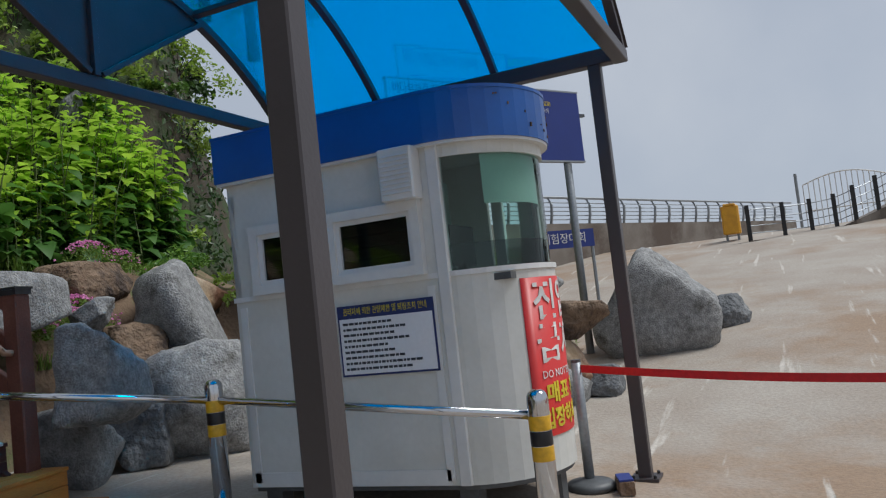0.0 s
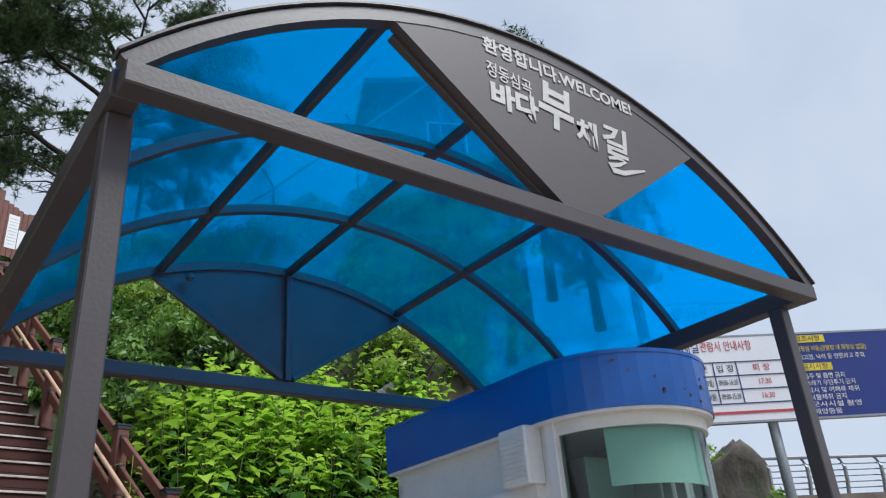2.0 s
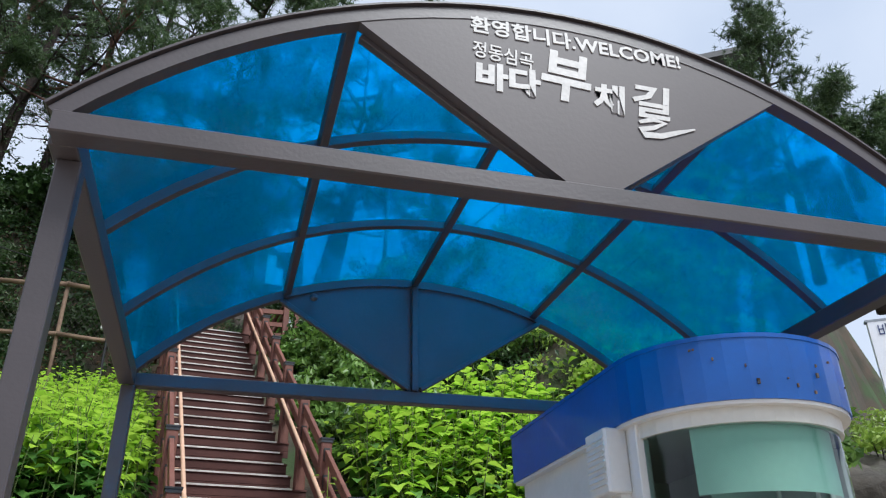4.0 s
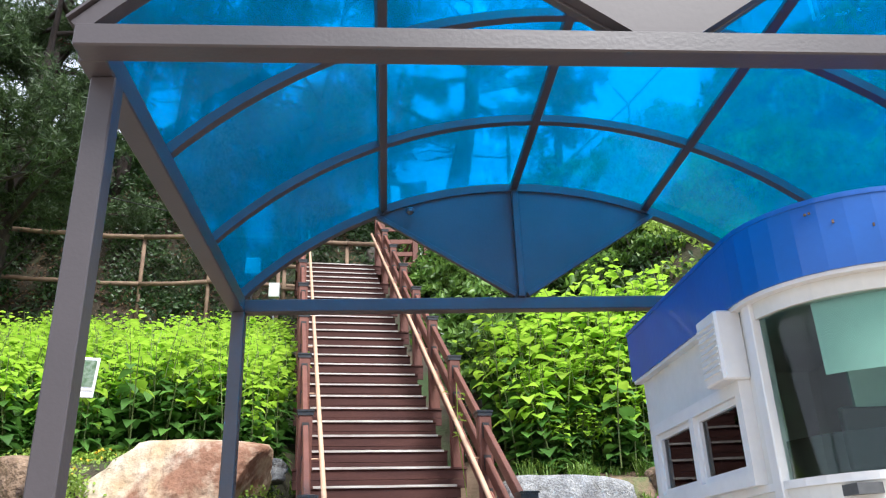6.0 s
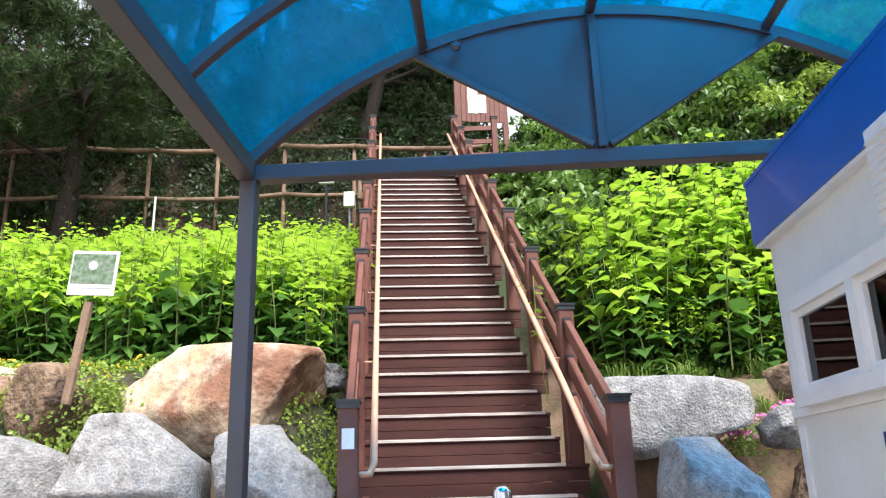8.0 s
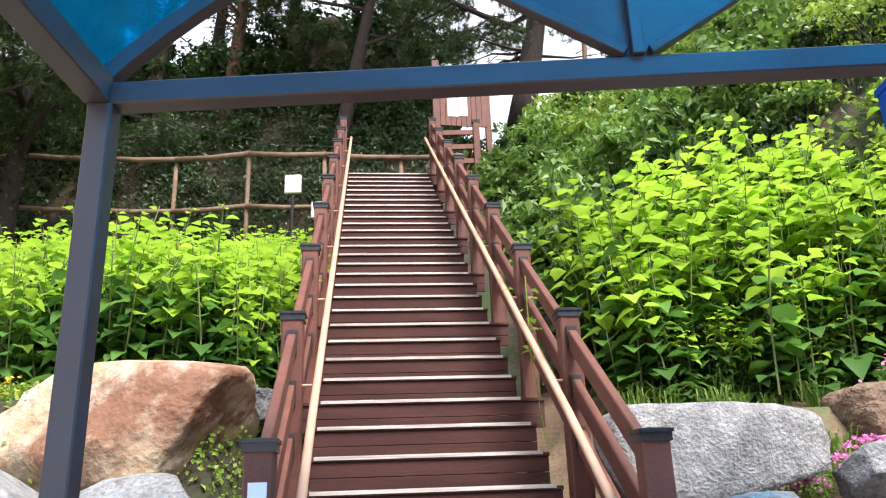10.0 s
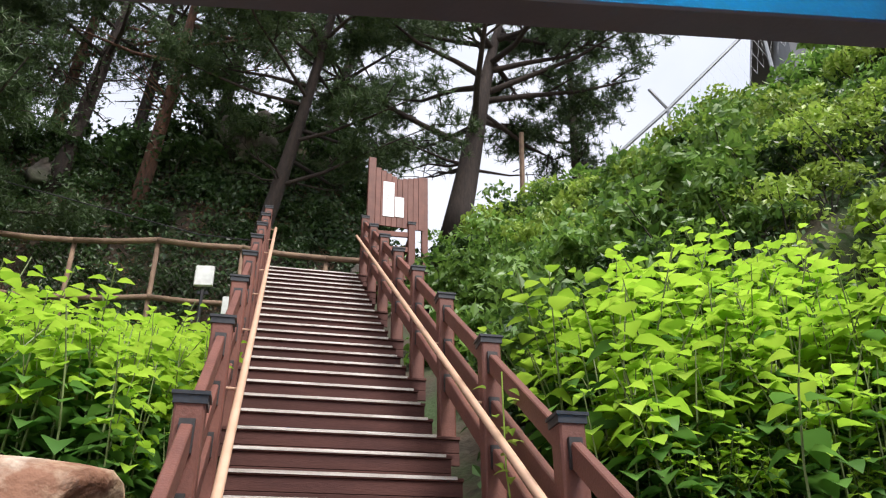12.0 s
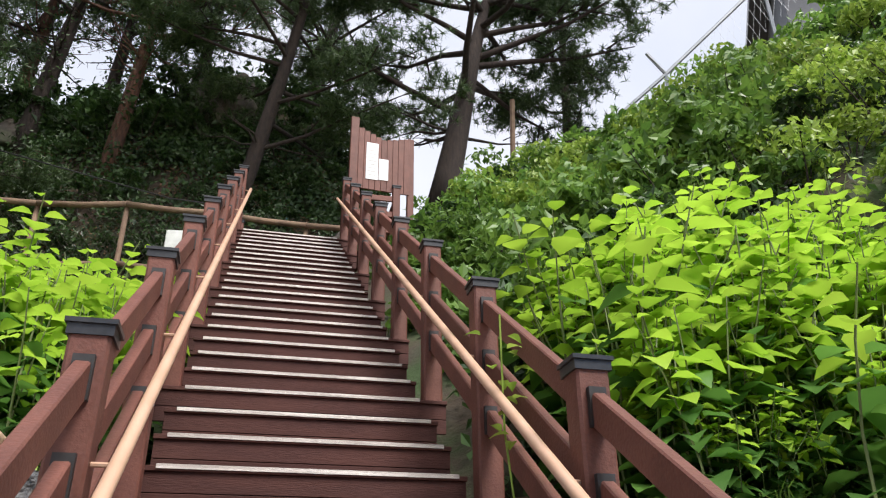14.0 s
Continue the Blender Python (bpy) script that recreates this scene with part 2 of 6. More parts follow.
# dark ivy green, taken darker still to stand for tree shade on the cliff
LEAF_IVY = leaf_material("shaded_dark_ivy_leaf", (0.016, 0.042, 0.012), (0.055, 0.11, 0.026), 0.2, 0.4, 0.3)
LEAF_BUSH = leaf_material("bush_leaf", (0.07, 0.16, 0.028), (0.2, 0.34, 0.06), 0.25, 0.45, 0.4)
LEAF_YEL = leaf_material("bright_bush_leaf", (0.17, 0.28, 0.035), (0.34, 0.46, 0.08), 0.2, 0.45, 0.4)
GRASS = leaf_material("grass_blade", (0.11, 0.21, 0.03), (0.22, 0.34, 0.06), 0.1, 0.5, 0.4)
DRY = leaf_material("dry_leaf", (0.12, 0.065, 0.03), (0.2, 0.12, 0.06), 0.1, 0.7, 0.2)
NEEDLE = leaf_material("pine_needles", (0.028, 0.06, 0.02), (0.085, 0.14, 0.045), 0.15, 0.5, 0.3)
PETAL = leaf_material("pink_petal", (0.6, 0.16, 0.42), (0.72, 0.3, 0.55), 0.1, 0.6, 0.4)
PETAL_Y = leaf_material("yellow_petal", (0.7, 0.42, 0.03), (0.75, 0.55, 0.05), 0.1, 0.6, 0.4)
FENCE_RAIL = material("weathered_log_rail", (0.25, 0.17, 0.11), 0.85, 0, (0.17, 0.11, 0.075), 5, 0.5, 40)
WIRE = material("dull_wire", (0.16, 0.14, 0.12), 0.6, 0.6)
LAMP_WHITE = material("white_cover", (0.7, 0.72, 0.7), 0.4, grain=0.025)
SIGN_WHITE = material("white_sign_face", (0.76, 0.77, 0.8), 0.4, 0, (0.72, 0.73, 0.77), 2, grain=0.025)
SIGN_BLUE = material("blue_sign_face", (0.012, 0.03, 0.2), 0.4, 0, (0.011, 0.027, 0.18), 2, grain=0.025)
SIGN_RED = material("red_sign_face", (0.6, 0.025, 0.02), 0.45, 0, (0.54, 0.02, 0.018), 5, grain=0.025)
INK_WHITE = material("white_lettering", (0.78, 0.77, 0.74), 0.5)
INK_GREY = material("light_grey_lettering", (0.5, 0.49, 0.48), 0.5, 0, (0.43, 0.42, 0.41), 9)
INK_BLUE = material("dark_blue_lettering", (0.015, 0.03, 0.14), 0.5)
INK_RED = material("red_lettering", (0.55, 0.06, 0.08), 0.5)
INK_YELLOW = material("yellow_lettering", (0.75, 0.6, 0.03), 0.5)
INK_BLACK = material("black_lettering", (0.04, 0.045, 0.06), 0.5)
RAIL_GREY = material("grey_galvanised_steel", (0.3, 0.32, 0.34), 0.45, 0.5, (0.26, 0.28, 0.3), 6)
POST_BLACK = material("black_fence_post", (0.02, 0.02, 0.022), 0.5)
YELLOW_BOX = material("yellow_plastic", (0.72, 0.36, 0.02), 0.45, 0, (0.62, 0.3, 0.02), 5)
HOUSE_GREY = material("grey_house_wall", (0.15, 0.16, 0.175), 0.7, 0, (0.13, 0.14, 0.155), 2)
ROOF_DARK = material("dark_metal_roof", (0.07, 0.07, 0.075), 0.5, 0, (0.06, 0.06, 0.065), 3)
WATER = material("grey_sea", (0.2, 0.26, 0.3), 0.25, 0, (0.24, 0.3, 0.33), 0.05, 0.3, 1.0)
PHOTO = material("printed_plant_photo", (0.06, 0.12, 0.05), 0.5, 0, (0.2, 0.26, 0.2), 22)


# ---- building helpers ----
def mesh_of(name, verts, faces, mat, smooth=False):
    me = bpy.data.meshes.new(name)
    me.from_pydata([tuple(v) for v in verts], [], faces)
    me.update()
    for m in (mat if isinstance(mat, (list, tuple)) else [mat]):
        me.materials.append(m)
    if smooth:
        me.shade_smooth()
    return me


class Shape:
    """Gathers corners and faces of one mesh."""
    def __init__(self):
        self.v, self.f = [], []

    def add(self, verts, faces):
        k = len(self.v)
        self.v += [tuple(p) for p in verts]
        self.f += [tuple(i + k for i in q) for q in faces]
        return self

    def box(self, c, s, m=None, e=0.0):
        """A box with chamfered edges along its longest way when e is given."""
        x, y, z = s[0] / 2, s[1] / 2, s[2] / 2
        if e:
            ax = max(range(3), key=lambda i: s[i])
            o = [i for i in range(3) if i != ax]
            a, b, h = s[o[0]] / 2, s[o[1]] / 2, s[ax] / 2
            ring = [(a - e, -b), (a, -b + e), (a, b - e), (a - e, b), (-a + e, b), (-a, b - e), (-a, -b + e), (-a + e, -b)]
            pts = []
            for hh, k in ((-h, e * 0.6), (-h + e * 0.6, 0), (h - e * 0.6, 0), (h, e * 0.6)):
                for p, q in ring:
                    w = [0, 0, 0]
                    w[o[0]], w[o[1]], w[ax] = p * (1 - k / a), q * (1 - k / b), hh
                    pts.append(Vector(w))
            fc = [tuple(range(8)), tuple(range(31, 23, -1))]
            for r in range(3):
                for i in range(8):
                    fc.append((r * 8 + i, r * 8 + (i + 1) % 8, r * 8 + 8 + (i + 1) % 8, r * 8 + 8 + i))
        else:
            pts = [Vector((i * x, j * y, k * z)) for i in (-1, 1) for j in (-1, 1) for k in (-1, 1)]
            fc = [(0, 1, 3, 2), (4, 6, 7, 5), (0, 4, 5, 1), (2, 3, 7, 6), (0, 2, 6, 4), (1, 5, 7, 3)]
        mm = Matrix.Translation(c) @ (m or Matrix())
        return self.add([mm @ p for p in pts], fc)

    def beam(self, a, b, w, h, e=0.004, up=(0, 0, 1)):
        """A bar of width w and height h from a to b."""
        a, b = Vector(a), Vector(b)
        d = (b - a).normalized()
        side = d.cross(Vector(up))
        if side.length < 1e-4:
            side = d.cross(Vector((0, 1, 0)))
        side.normalize()
        u = side.cross(d).normalized()
        m = Matrix((side, d, u)).transposed().to_4x4()
        L = (b - a).length
        k = Shape().box((0, 0, 0), (w, L, h), None, e) if L > max(w, h) else Shape().box((0, 0, 0), (w, L, h))
        mm = Matrix.Translation((a + b) / 2) @ m
        return self.add([mm @ Vector(p) for p in k.v], k.f)

    def tube(self, path, r, seg=8, closed_ends=True):
        path = [Vector(p) for p in path]
        rs = r if isinstance(r, (list, tuple)) else [r] * len(path)
        k = len(self.v)
        up = Vector((0.13, 0.29, 1)).normalized()
        for i, p in enumerate(path):
            d = (path[min(i + 1, len(path) - 1)] - path[max(i - 1, 0)]).normalized()
            s = d.cross(up)
            if s.length < 0.05:
                s = d.cross(Vector((1, 0, 0)))
            s.normalize()
            u = s.cross(d)
            for j in range(seg):
                a = 2 * math.pi * j / seg
                self.v.append(tuple(p + (s * math.cos(a) + u * math.sin(a)) * rs[i]))
        for i in range(len(path) - 1):
            for j in range(seg):
                self.f.append((k + i * seg + j, k + i * seg + (j + 1) % seg, k + (i + 1) * seg + (j + 1) % seg, k + (i + 1) * seg + j))
        if closed_ends:
            self.f.append(tuple(k + j for j in reversed(range(seg))))
            self.f.append(tuple(k + (len(path) - 1) * seg + j for j in range(seg)))
        return self

    def slab(self, outline, z0, z1, top=True):
        """An upright prism over a plan outline (counter-clockwise)."""
        n = len(outline)
        pts = [(x, y, z0) for x, y in outline] + [(x, y, z1) for x, y in outline]
        fc = [(i, (i + 1) % n, n + (i + 1) % n, n + i) for i in range(n)]
        if top:
            fc += [tuple(range(n, 2 * n)), tuple(reversed(range(n)))]
        return self.add(pts, fc)

    def lathe(self, profile, c=(0, 0, 0), seg=20):
        k = len(self.v)
        for r, z in profile:
            for j in range(seg):
                a = 2 * math.pi * j / seg
                self.v.append((c[0] + r * math.cos(a), c[1] + r * math.sin(a), c[2] + z))
        for i in range(len(profile) - 1):
            for j in range(seg):
                self.f.append((k + i * seg + j, k + i * seg + (j + 1) % seg, k + (i + 1) * seg + (j + 1) % seg, k + (i + 1) * seg + j))
        self.f.append(tuple(k + j for j in reversed(range(seg))))
        self.f.append(tuple(k + (len(profile) - 1) * seg + j for j in range(seg)))
        return self

    def turned(self, m):
        self.v = [tuple(m @ Vector(p)) for p in self.v]
        return self


def part(name, shape, mat, parent, label="", smooth=False):
    """Links a shape as one mesh under a thing or under a part."""
    ob = new(name, mesh_of(name, shape.v, shape.f, mat, smooth))
    ob.parent = parent
    if label:
        ob["label"] = label
    return ob


def thing(name, m, label, category, group="", kind=""):
    """An empty at a thing's base, which parents its parts."""
    ob = new(name)
    ob.empty_display_size = 0.1
    ob.matrix_world = m
    return tagged(ob, label, category, group, kind)


def single(name, shape, mat, label, category="", group="", kind="", smooth=False, m=None):
    ob = new(name, mesh_of(name, shape.v, shape.f, mat, smooth))
    if m is not None:
        ob.matrix_world = m
    return tagged(ob, label, category, group, kind)


WAITING = []


def words(text, size, mat, m, parent, name="lettering", depth=0.002, align="CENTER", label="", shear=0.0, width=0.0, bold=0.0, bend=None):
    """Raised lettering in the built-in font; finish_words() turns all of it into meshes at once."""
    cu = bpy.data.curves.new(name, "FONT")
    cu.body, cu.size, cu.extrude, cu.align_x, cu.align_y, cu.shear = text, size, depth, align, "CENTER", shear
    cu.resolution_u, cu.offset = 2, bold
    tmp = bpy.data.objects.new("lettering_curve", cu)
    scene.collection.objects.link(tmp)
    ob = new(name, bpy.data.meshes.new(name))
    ob.parent = parent
    ob.matrix_basis = m
    if label:
        ob["label"] = label
    WAITING.append((tmp, ob, mat, width, bend))
    return ob


def finish_words():
    deps = bpy.context.evaluated_depsgraph_get()
    for tmp, ob, mat, width, bend in WAITING:
        me = bpy.data.meshes.new_from_object(tmp.evaluated_get(deps))
        me.materials.clear()
        me.materials.append(mat)
        if width and len(me.vertices):
            w = max(v.co.x for v in me.vertices) - min(v.co.x for v in me.vertices)
            me.transform(Matrix.Diagonal((width / w, 1, 1, 1)))
        if bend:
            for v in me.vertices:
                v.co = bend(v.co)
        ob.data = me
    for tmp, *_ in WAITING:
        bpy.data.objects.remove(tmp)
    WAITING.clear()


# ---- lie of the land ----
def smooth_step(a, b, x):
    t = min(1.0, max(0.0, (x - a) / (b - a)))
    return t * t * (3 - 2 * t)


def paved(x, y):
    """Height of the paved yard and of the road that climbs away from it."""
    z = 0.02 + 0.08 * max(0.0, min(y, 6.0)) * (1 - smooth_step(5.5, 9, x))
    return z + 0.135 * max(0.0, min(x, 24.5) - 6.0) * smooth_step(5.5, 7.5, x)


STAIR = pose(2.195, 5.639, 0, 0, 0, 7.2)
STEP, RISE, TOP_STEP, TOP_Z, FIRST_Y = 0.3085, 0.21275, 28, 7.437, -0.24
BAY_RUN, BAY_RISE, RAIL_X = 4 * STEP, 4 * RISE, 0.825
# the bank and the hill are laid out in a plan of their own, set into the yard by SITE
SITE = Matrix.Translation((2.33, 0.68, 1.55)) @ pose(0, 0, 0, 0, 0, 1.1) @ Matrix.Scale(1.075, 4) @ Matrix.Translation((-2.2, -0.8, -1.5))
SITE_BACK = SITE.inverted()


def bank_plan(x, y):
    """Height of the ground in the plan of the bank."""
    p = STAIR.inverted() @ (SITE @ Vector((x, y, 0)))
    base = paved(x, y)
    rough = (noise.noise((x * 0.5, y * 0.5, 3)) * 0.3 + noise.noise((x * 1.7, y * 1.7, 9)) * 0.1) * smooth_step(6.5, 8.5, y)
    # bank left of the flight, with the cliff behind the fence
    zl = 2.05 + 0.27 * max(0.0, min(y, 6.9) - 5.2) + 0.35 * max(0.0, y - 6.9)
    cliff = 6.9 + 2.1 * max(0.0, y - 15.9) + 0.4 * noise.noise((x * 0.6, y * 0.6, 5))
    crest = 12.3 + 0.8 * noise.noise((x * 0.4, 1.0, 2)) + 1.6 * smooth_step(-3.0, -0.5, x)
    zl = min(max(zl, cliff) if y > 15.9 else min(zl, 6.95), crest)
    # bank right of the flight
    zr = 2.02 + 0.3 * max(0.0, min(y, 7.4) - 6.0)
    zr += 1.6 * smooth_step(7.3, 8.3, y)
    top_y = 14.0 - 0.67 * (x - 6.5)
    zr += 0.68 * max(0.0, min(y, top_y) - 8.2) + 0.7 * (max(x, 3.4) - 4.74) * smooth_step(7.3, 8.6, y) - 0.35 * max(0.0, y - max(top_y, 8.2))
    w = smooth_step(-1.2, 1.2, p.x) if y < 15 else smooth_step(0.5, 4.0, x)
    z = zl * (1 - w) + zr * w + rough
    if y > 26:
        z -= (y - 26) * 0.4
    # the hill ends above the road
    q = y + 0.6 - 0.84 * (x + 0.3)
    low = 1.75 + 0.06 * (x - 6) + 0.25 * noise.noise((x * 0.8, y * 0.8, 7)) if y > 2.0 else base
    edge = smooth_step(-0.3, 1.4, q)
    z = z * edge + min(z, max(low, base)) * (1 - edge)
    if x < 2.2:
        bank = smooth_step(5.2, 5.75, y)
        base += (1.1 - base) * smooth_step(4.3, 4.8, y) * (1 - smooth_step(0.8, 1.3, x))
    else:
        bank = smooth_step(5.1, 5.7, y) if x < 5.6 else smooth_step(0.0, 0.8, y - 2.3 - 3.05 * (1 - smooth_step(5.6, 7.2, x)) - 2.5 * smooth_step(9.3, 12.0, x))
    return base * (1 - bank) + max(z, base) * bank


def ground_height(x, y):
    """Height of the ground anywhere in the yard and on the hill."""
    q = SITE_BACK @ Vector((x, y, 0))
    u, v = max(-18, min(q.x, 60)), max(-12, min(q.y, 60))
    base, h = paved(x, y), bank_plan(u, v)
    z = base + max(0.0, (SITE @ Vector((u, v, h))).z - base) * smooth_step(0.02, 0.4, h - paved(u, v))
    p = STAIR.inverted() @ Vector((x, y, 0))
    # keep clear under the flight and the landing
    if abs(p.x) < 1.3 and p.y > -3:
        under = 1.48 + min(p.y, 8.4) * RISE / STEP - 0.5 + max(0.0, p.y - 10.7) * 1.8
        k = 1 - smooth_step(0.95, 1.3, abs(p.x))
        z = z * (1 - k) + min(z, max(under, base)) * k
    if 1.3 <= p.x < 2.2 and 8.2 < p.y < 10.9:
        z = min(z, TOP_Z - 0.2)
    return z


# One sheet of ground: fine near the walk, and out to the horizon in ever wider strips.
def ground_lines(a, b, step, far):
    n = int(round((b - a) / step))
    mid = [a + i * (b - a) / n for i in range(n + 1)]
    out = [4, 10, 25, 70, 200, 600, 2000]
    return [a - o for o in reversed(out)] + mid + [b + o for o in out]


gx, gy = ground_lines(-16.0, 26.0, 0.3, 1), ground_lines(-8.0, 27.0, 0.3, 1)
sheet = Shape()
sheet.v = [(x, y, ground_height(max(-18, min(x, 60)), max(-12, min(y, 60))) - (0.35 if x > 28 else 0.0)) for y in gy for x in gx]
nx = len(gx)
sheet.f = [(j * nx + i, j * nx + i + 1, (j + 1) * nx + i + 1, (j + 1) * nx + i) for j in range(len(gy) - 1) for i in range(nx - 1)]
me = mesh_of("ground", sheet.v, sheet.f, [CONCRETE, SOIL, HILL_SOIL], True)
for p in me.polygons:
    c = p.center
    if c.z > paved(c.x, c.y) + 0.06:
        p.material_index = 1 if c.y < 7.8 and c.x > 2.5 else 2
GZ = np.array([v[2] for v in sheet.v]).reshape(len(gy), nx)
GXA, GYA = np.array(gx), np.array(gy)


def ground_at(x, y):
    """Height of the ground sheet itself, between its corners."""
    i = min(max(int(np.searchsorted(GXA, x)) - 1, 0), nx - 2)
    j = min(max(int(np.searchsorted(GYA, y)) - 1, 0), len(GYA) - 2)
    u, v = (x - gx[i]) / (gx[i + 1] - gx[i]), (y - gy[j]) / (gy[j + 1] - gy[j])
    return float((GZ[j, i] * (1 - u) + GZ[j, i + 1] * u) * (1 - v) + (GZ[j + 1, i] * (1 - u) + GZ[j + 1, i + 1] * u) * v)


def land(x, y):
    """The same height in the plan of the bank."""
    q = SITE @ Vector((x, y, 0))
    return (SITE_BACK @ Vector((q.x, q.y, ground_at(q.x, q.y)))).z


def settle(before):
    """Sets every thing made since then from the plan of the bank into the yard."""
    for ob in list(scene.objects):
        if ob not in before and ob.parent is None:
            ob.matrix_basis = SITE @ ob.matrix_basis


ground = tagged(new("ground", me), "worn concrete yard rising into an overgrown earth bank", "ground", "", "structure")


# ---- entrance canopy ----
CX, HALF, CH_Z, CROWN = 3.085, 1.965, 3.06, 4.0
SPRING, REACH = 0.122, 2.03
RAD = (HALF ** 2 + (CROWN - CH_Z - SPRING) ** 2) / (2 * (CROWN - CH_Z - SPRING))
Y_FRONT, Y_BACK, PURLIN = 0.613, 3.56, 0.986
RIBS = (Y_FRONT - 0.012, 1.554, 2.578, Y_BACK - 0.012)


def vault(dx, lift=0.0):
    return CROWN - RAD + math.sqrt((RAD + lift) ** 2 - dx * dx)


def arch_bar(shape, y, w, h, n=28, lift=0.0):
    """A bent square tube that follows the vault."""
    k = len(shape.v)
    a0 = math.asin(REACH / RAD)
    for i in range(n + 1):
        a = -a0 + 2 * a0 * i / n
        for r, yy in ((RAD - h + lift, y - w / 2), (RAD - h + lift, y + w / 2), (RAD + lift, y + w / 2), (RAD + lift, y - w / 2)):
            shape.v.append((CX + r * math.sin(a), yy, CROWN - RAD + r * math.cos(a)))
    for i in range(n):
        for j in range(4):
            shape.f.append((k + i * 4 + j, k + i * 4 + (j + 1) % 4, k + i * 4 + 4 + (j + 1) % 4, k + i * 4 + 4 + j))
    shape.f += [(k, k + 3, k + 2, k + 1), tuple(k + n * 4 + j for j in range(4))]
    return shape


def build_canopy():
    th = thing("entrance_canopy", pose(0, 0, 0), "brown steel entrance canopy with a vaulted blue plastic roof", "canopy")
    X0, X1 = CX - HALF, CX + HALF
    for x in (X0, X1):
        for y in (Y_FRONT + 0.18, Y_BACK - 0.01):
            g = paved(x, y)
            post = part("post", Shape().beam((x, y, g - 0.05), (x, y, CH_Z - 0.045), 0.09, 0.09, 0.006, (0, 1, 0)), STEEL_BROWN, th)
            part("base_plate", Shape().box((x, y, g + 0.008), (0.2, 0.2, 0.02)), STEEL_BROWN, post)
            for dx, dy in ((0.075, 0.075), (-0.075, 0.075), (0.075, -0.075), (-0.075, -0.075)):
                part("bolt", Shape().lathe([(0.012, 0), (0.012, 0.018), (0.006, 0.022)], (x + dx, y + dy, g + 0.018), 6), BRACKET, post)
    part("front_beam", Shape().beam((X0 - 0.045, Y_FRONT, CH_Z), (X1 + 0.06, Y_FRONT, CH_Z), 0.1, 0.09, 0.006), STEEL_BROWN, th)
    part("back_beam", Shape().beam((X0 + 0.0, Y_BACK, CH_Z), (X1 - 0.0, Y_BACK, CH_Z), 0.09, 0.09, 0.006), STEEL_BROWN, th)
    for x in (X0, X1):
        part("side_beam", Shape().beam((x + (0.012 if x > CX else -0.012), Y_FRONT + 0.05, CH_Z + 0.012), (x + (0.012 if x > CX else -0.012), Y_BACK - 0.045, CH_Z + 0.012), 0.1, 0.11, 0.006), STEEL_BROWN, th)
    for i, y in enumerate(RIBS):
        w = 0.062 if i in (0, 3) else 0.05
        part("arch_rib", arch_bar(Shape(), y, w, w), STEEL_BROWN, th)
    for dx in (-PURLIN, 0.0, PURLIN):
        a = math.asin(dx / RAD)
        up = (math.sin(a), 0, math.cos(a))
        r = RAD - 0.028
        x, z = CX + r * math.sin(a), CROWN - RAD + r * math.cos(a)
        part("purlin", Shape().beam((x, Y_FRONT + 0.02, z), (x, Y_BACK - 0.05, z), 0.05, 0.05, 0.004, up), STEEL_BROWN, th)
    # the sheets, one for each strip between two purlins, lying on the ribs
    a1 = math.asin((HALF + 0.045) / RAD)
    cuts = [-a1] + [math.asin(d / RAD) for d in (-PURLIN, 0.0, PURLIN)] + [a1]
    ys = [Y_FRONT - 0.035, RIBS[1], RIBS[2], Y_BACK + 0.03]
    for ya, yb in zip(ys, ys[1:]):
        for b0, b1 in zip(cuts, cuts[1:]):
            sh = Shape()
            n = 10
            for r in (RAD + 0.004, RAD + 0.010):
                for i in range(n + 1):
                    a = b0 + 0.001 + (b1 - b0 - 0.002) * i / n
                    for y in (ya + 0.001, yb - 0.001):
                        sh.v.append((CX + r * math.sin(a), y, CROWN - RAD + r * math.cos(a)))
            m = 2 * (n + 1)
            for i in range(n):
                sh.f.append((2 * i, 2 * i + 1, 2 * i + 3, 2 * i + 2))
                sh.f.append((m + 2 * i, m + 2 * i + 2, m + 2 * i + 3, m + 2 * i + 1))
                sh.f.append((2 * i, 2 * i + 2, m + 2 * i + 2, m + 2 * i))
                sh.f.append((2 * i + 1, m + 2 * i + 1, m + 2 * i + 3, 2 * i + 3))
            sh.f += [(0, m, m + 1, 1), (m - 2, m - 1, 2 * m - 1, 2 * m - 2)]
            part("roof_sheet", sh, BLUE_SHEET, th, "translucent blue plastic sheet")
    # the edge strip over the front rib
    part("front_edge_strip", arch_bar(Shape(), Y_FRONT - 0.02, 0.075, 0.01, 32, 0.018), STEEL_BROWN, th)

    def fan(y, thick, bottom, sides, mat, name, label):
        """The fan-shaped panel that hangs between arch and beam."""
        zb = CH_Z + 0.047
        n = 16
        edge = []
        for i in range(n + 1):
            dx = sides[0] + (sides[1] - sides[0]) * i / n
            edge.append((CX + dx, CROWN - RAD + math.sqrt((RAD - 0.06) ** 2 - dx * dx)))
        pts = [(CX + bottom[0], zb), (CX + bottom[1], zb)] + edge[::-1]
        sh = Shape()
        m = len(pts)
        sh.v = [(x, y - thick / 2, z) for x, z in pts] + [(x, y + thick / 2, z) for x, z in pts]
        sh.f = [tuple(range(m)), tuple(reversed(range(m, 2 * m)))] + [(i, m + i, m + (i + 1) % m, (i + 1) % m) for i in range(m)]
        return part(name, sh, mat, th, label)

    front = fan(Y_FRONT - 0.012, 0.055, (-0.065, 0.186), (-0.95, 1.067), PANEL_BROWN, "fan_panel", "brown fan-shaped sign panel with pale lettering")
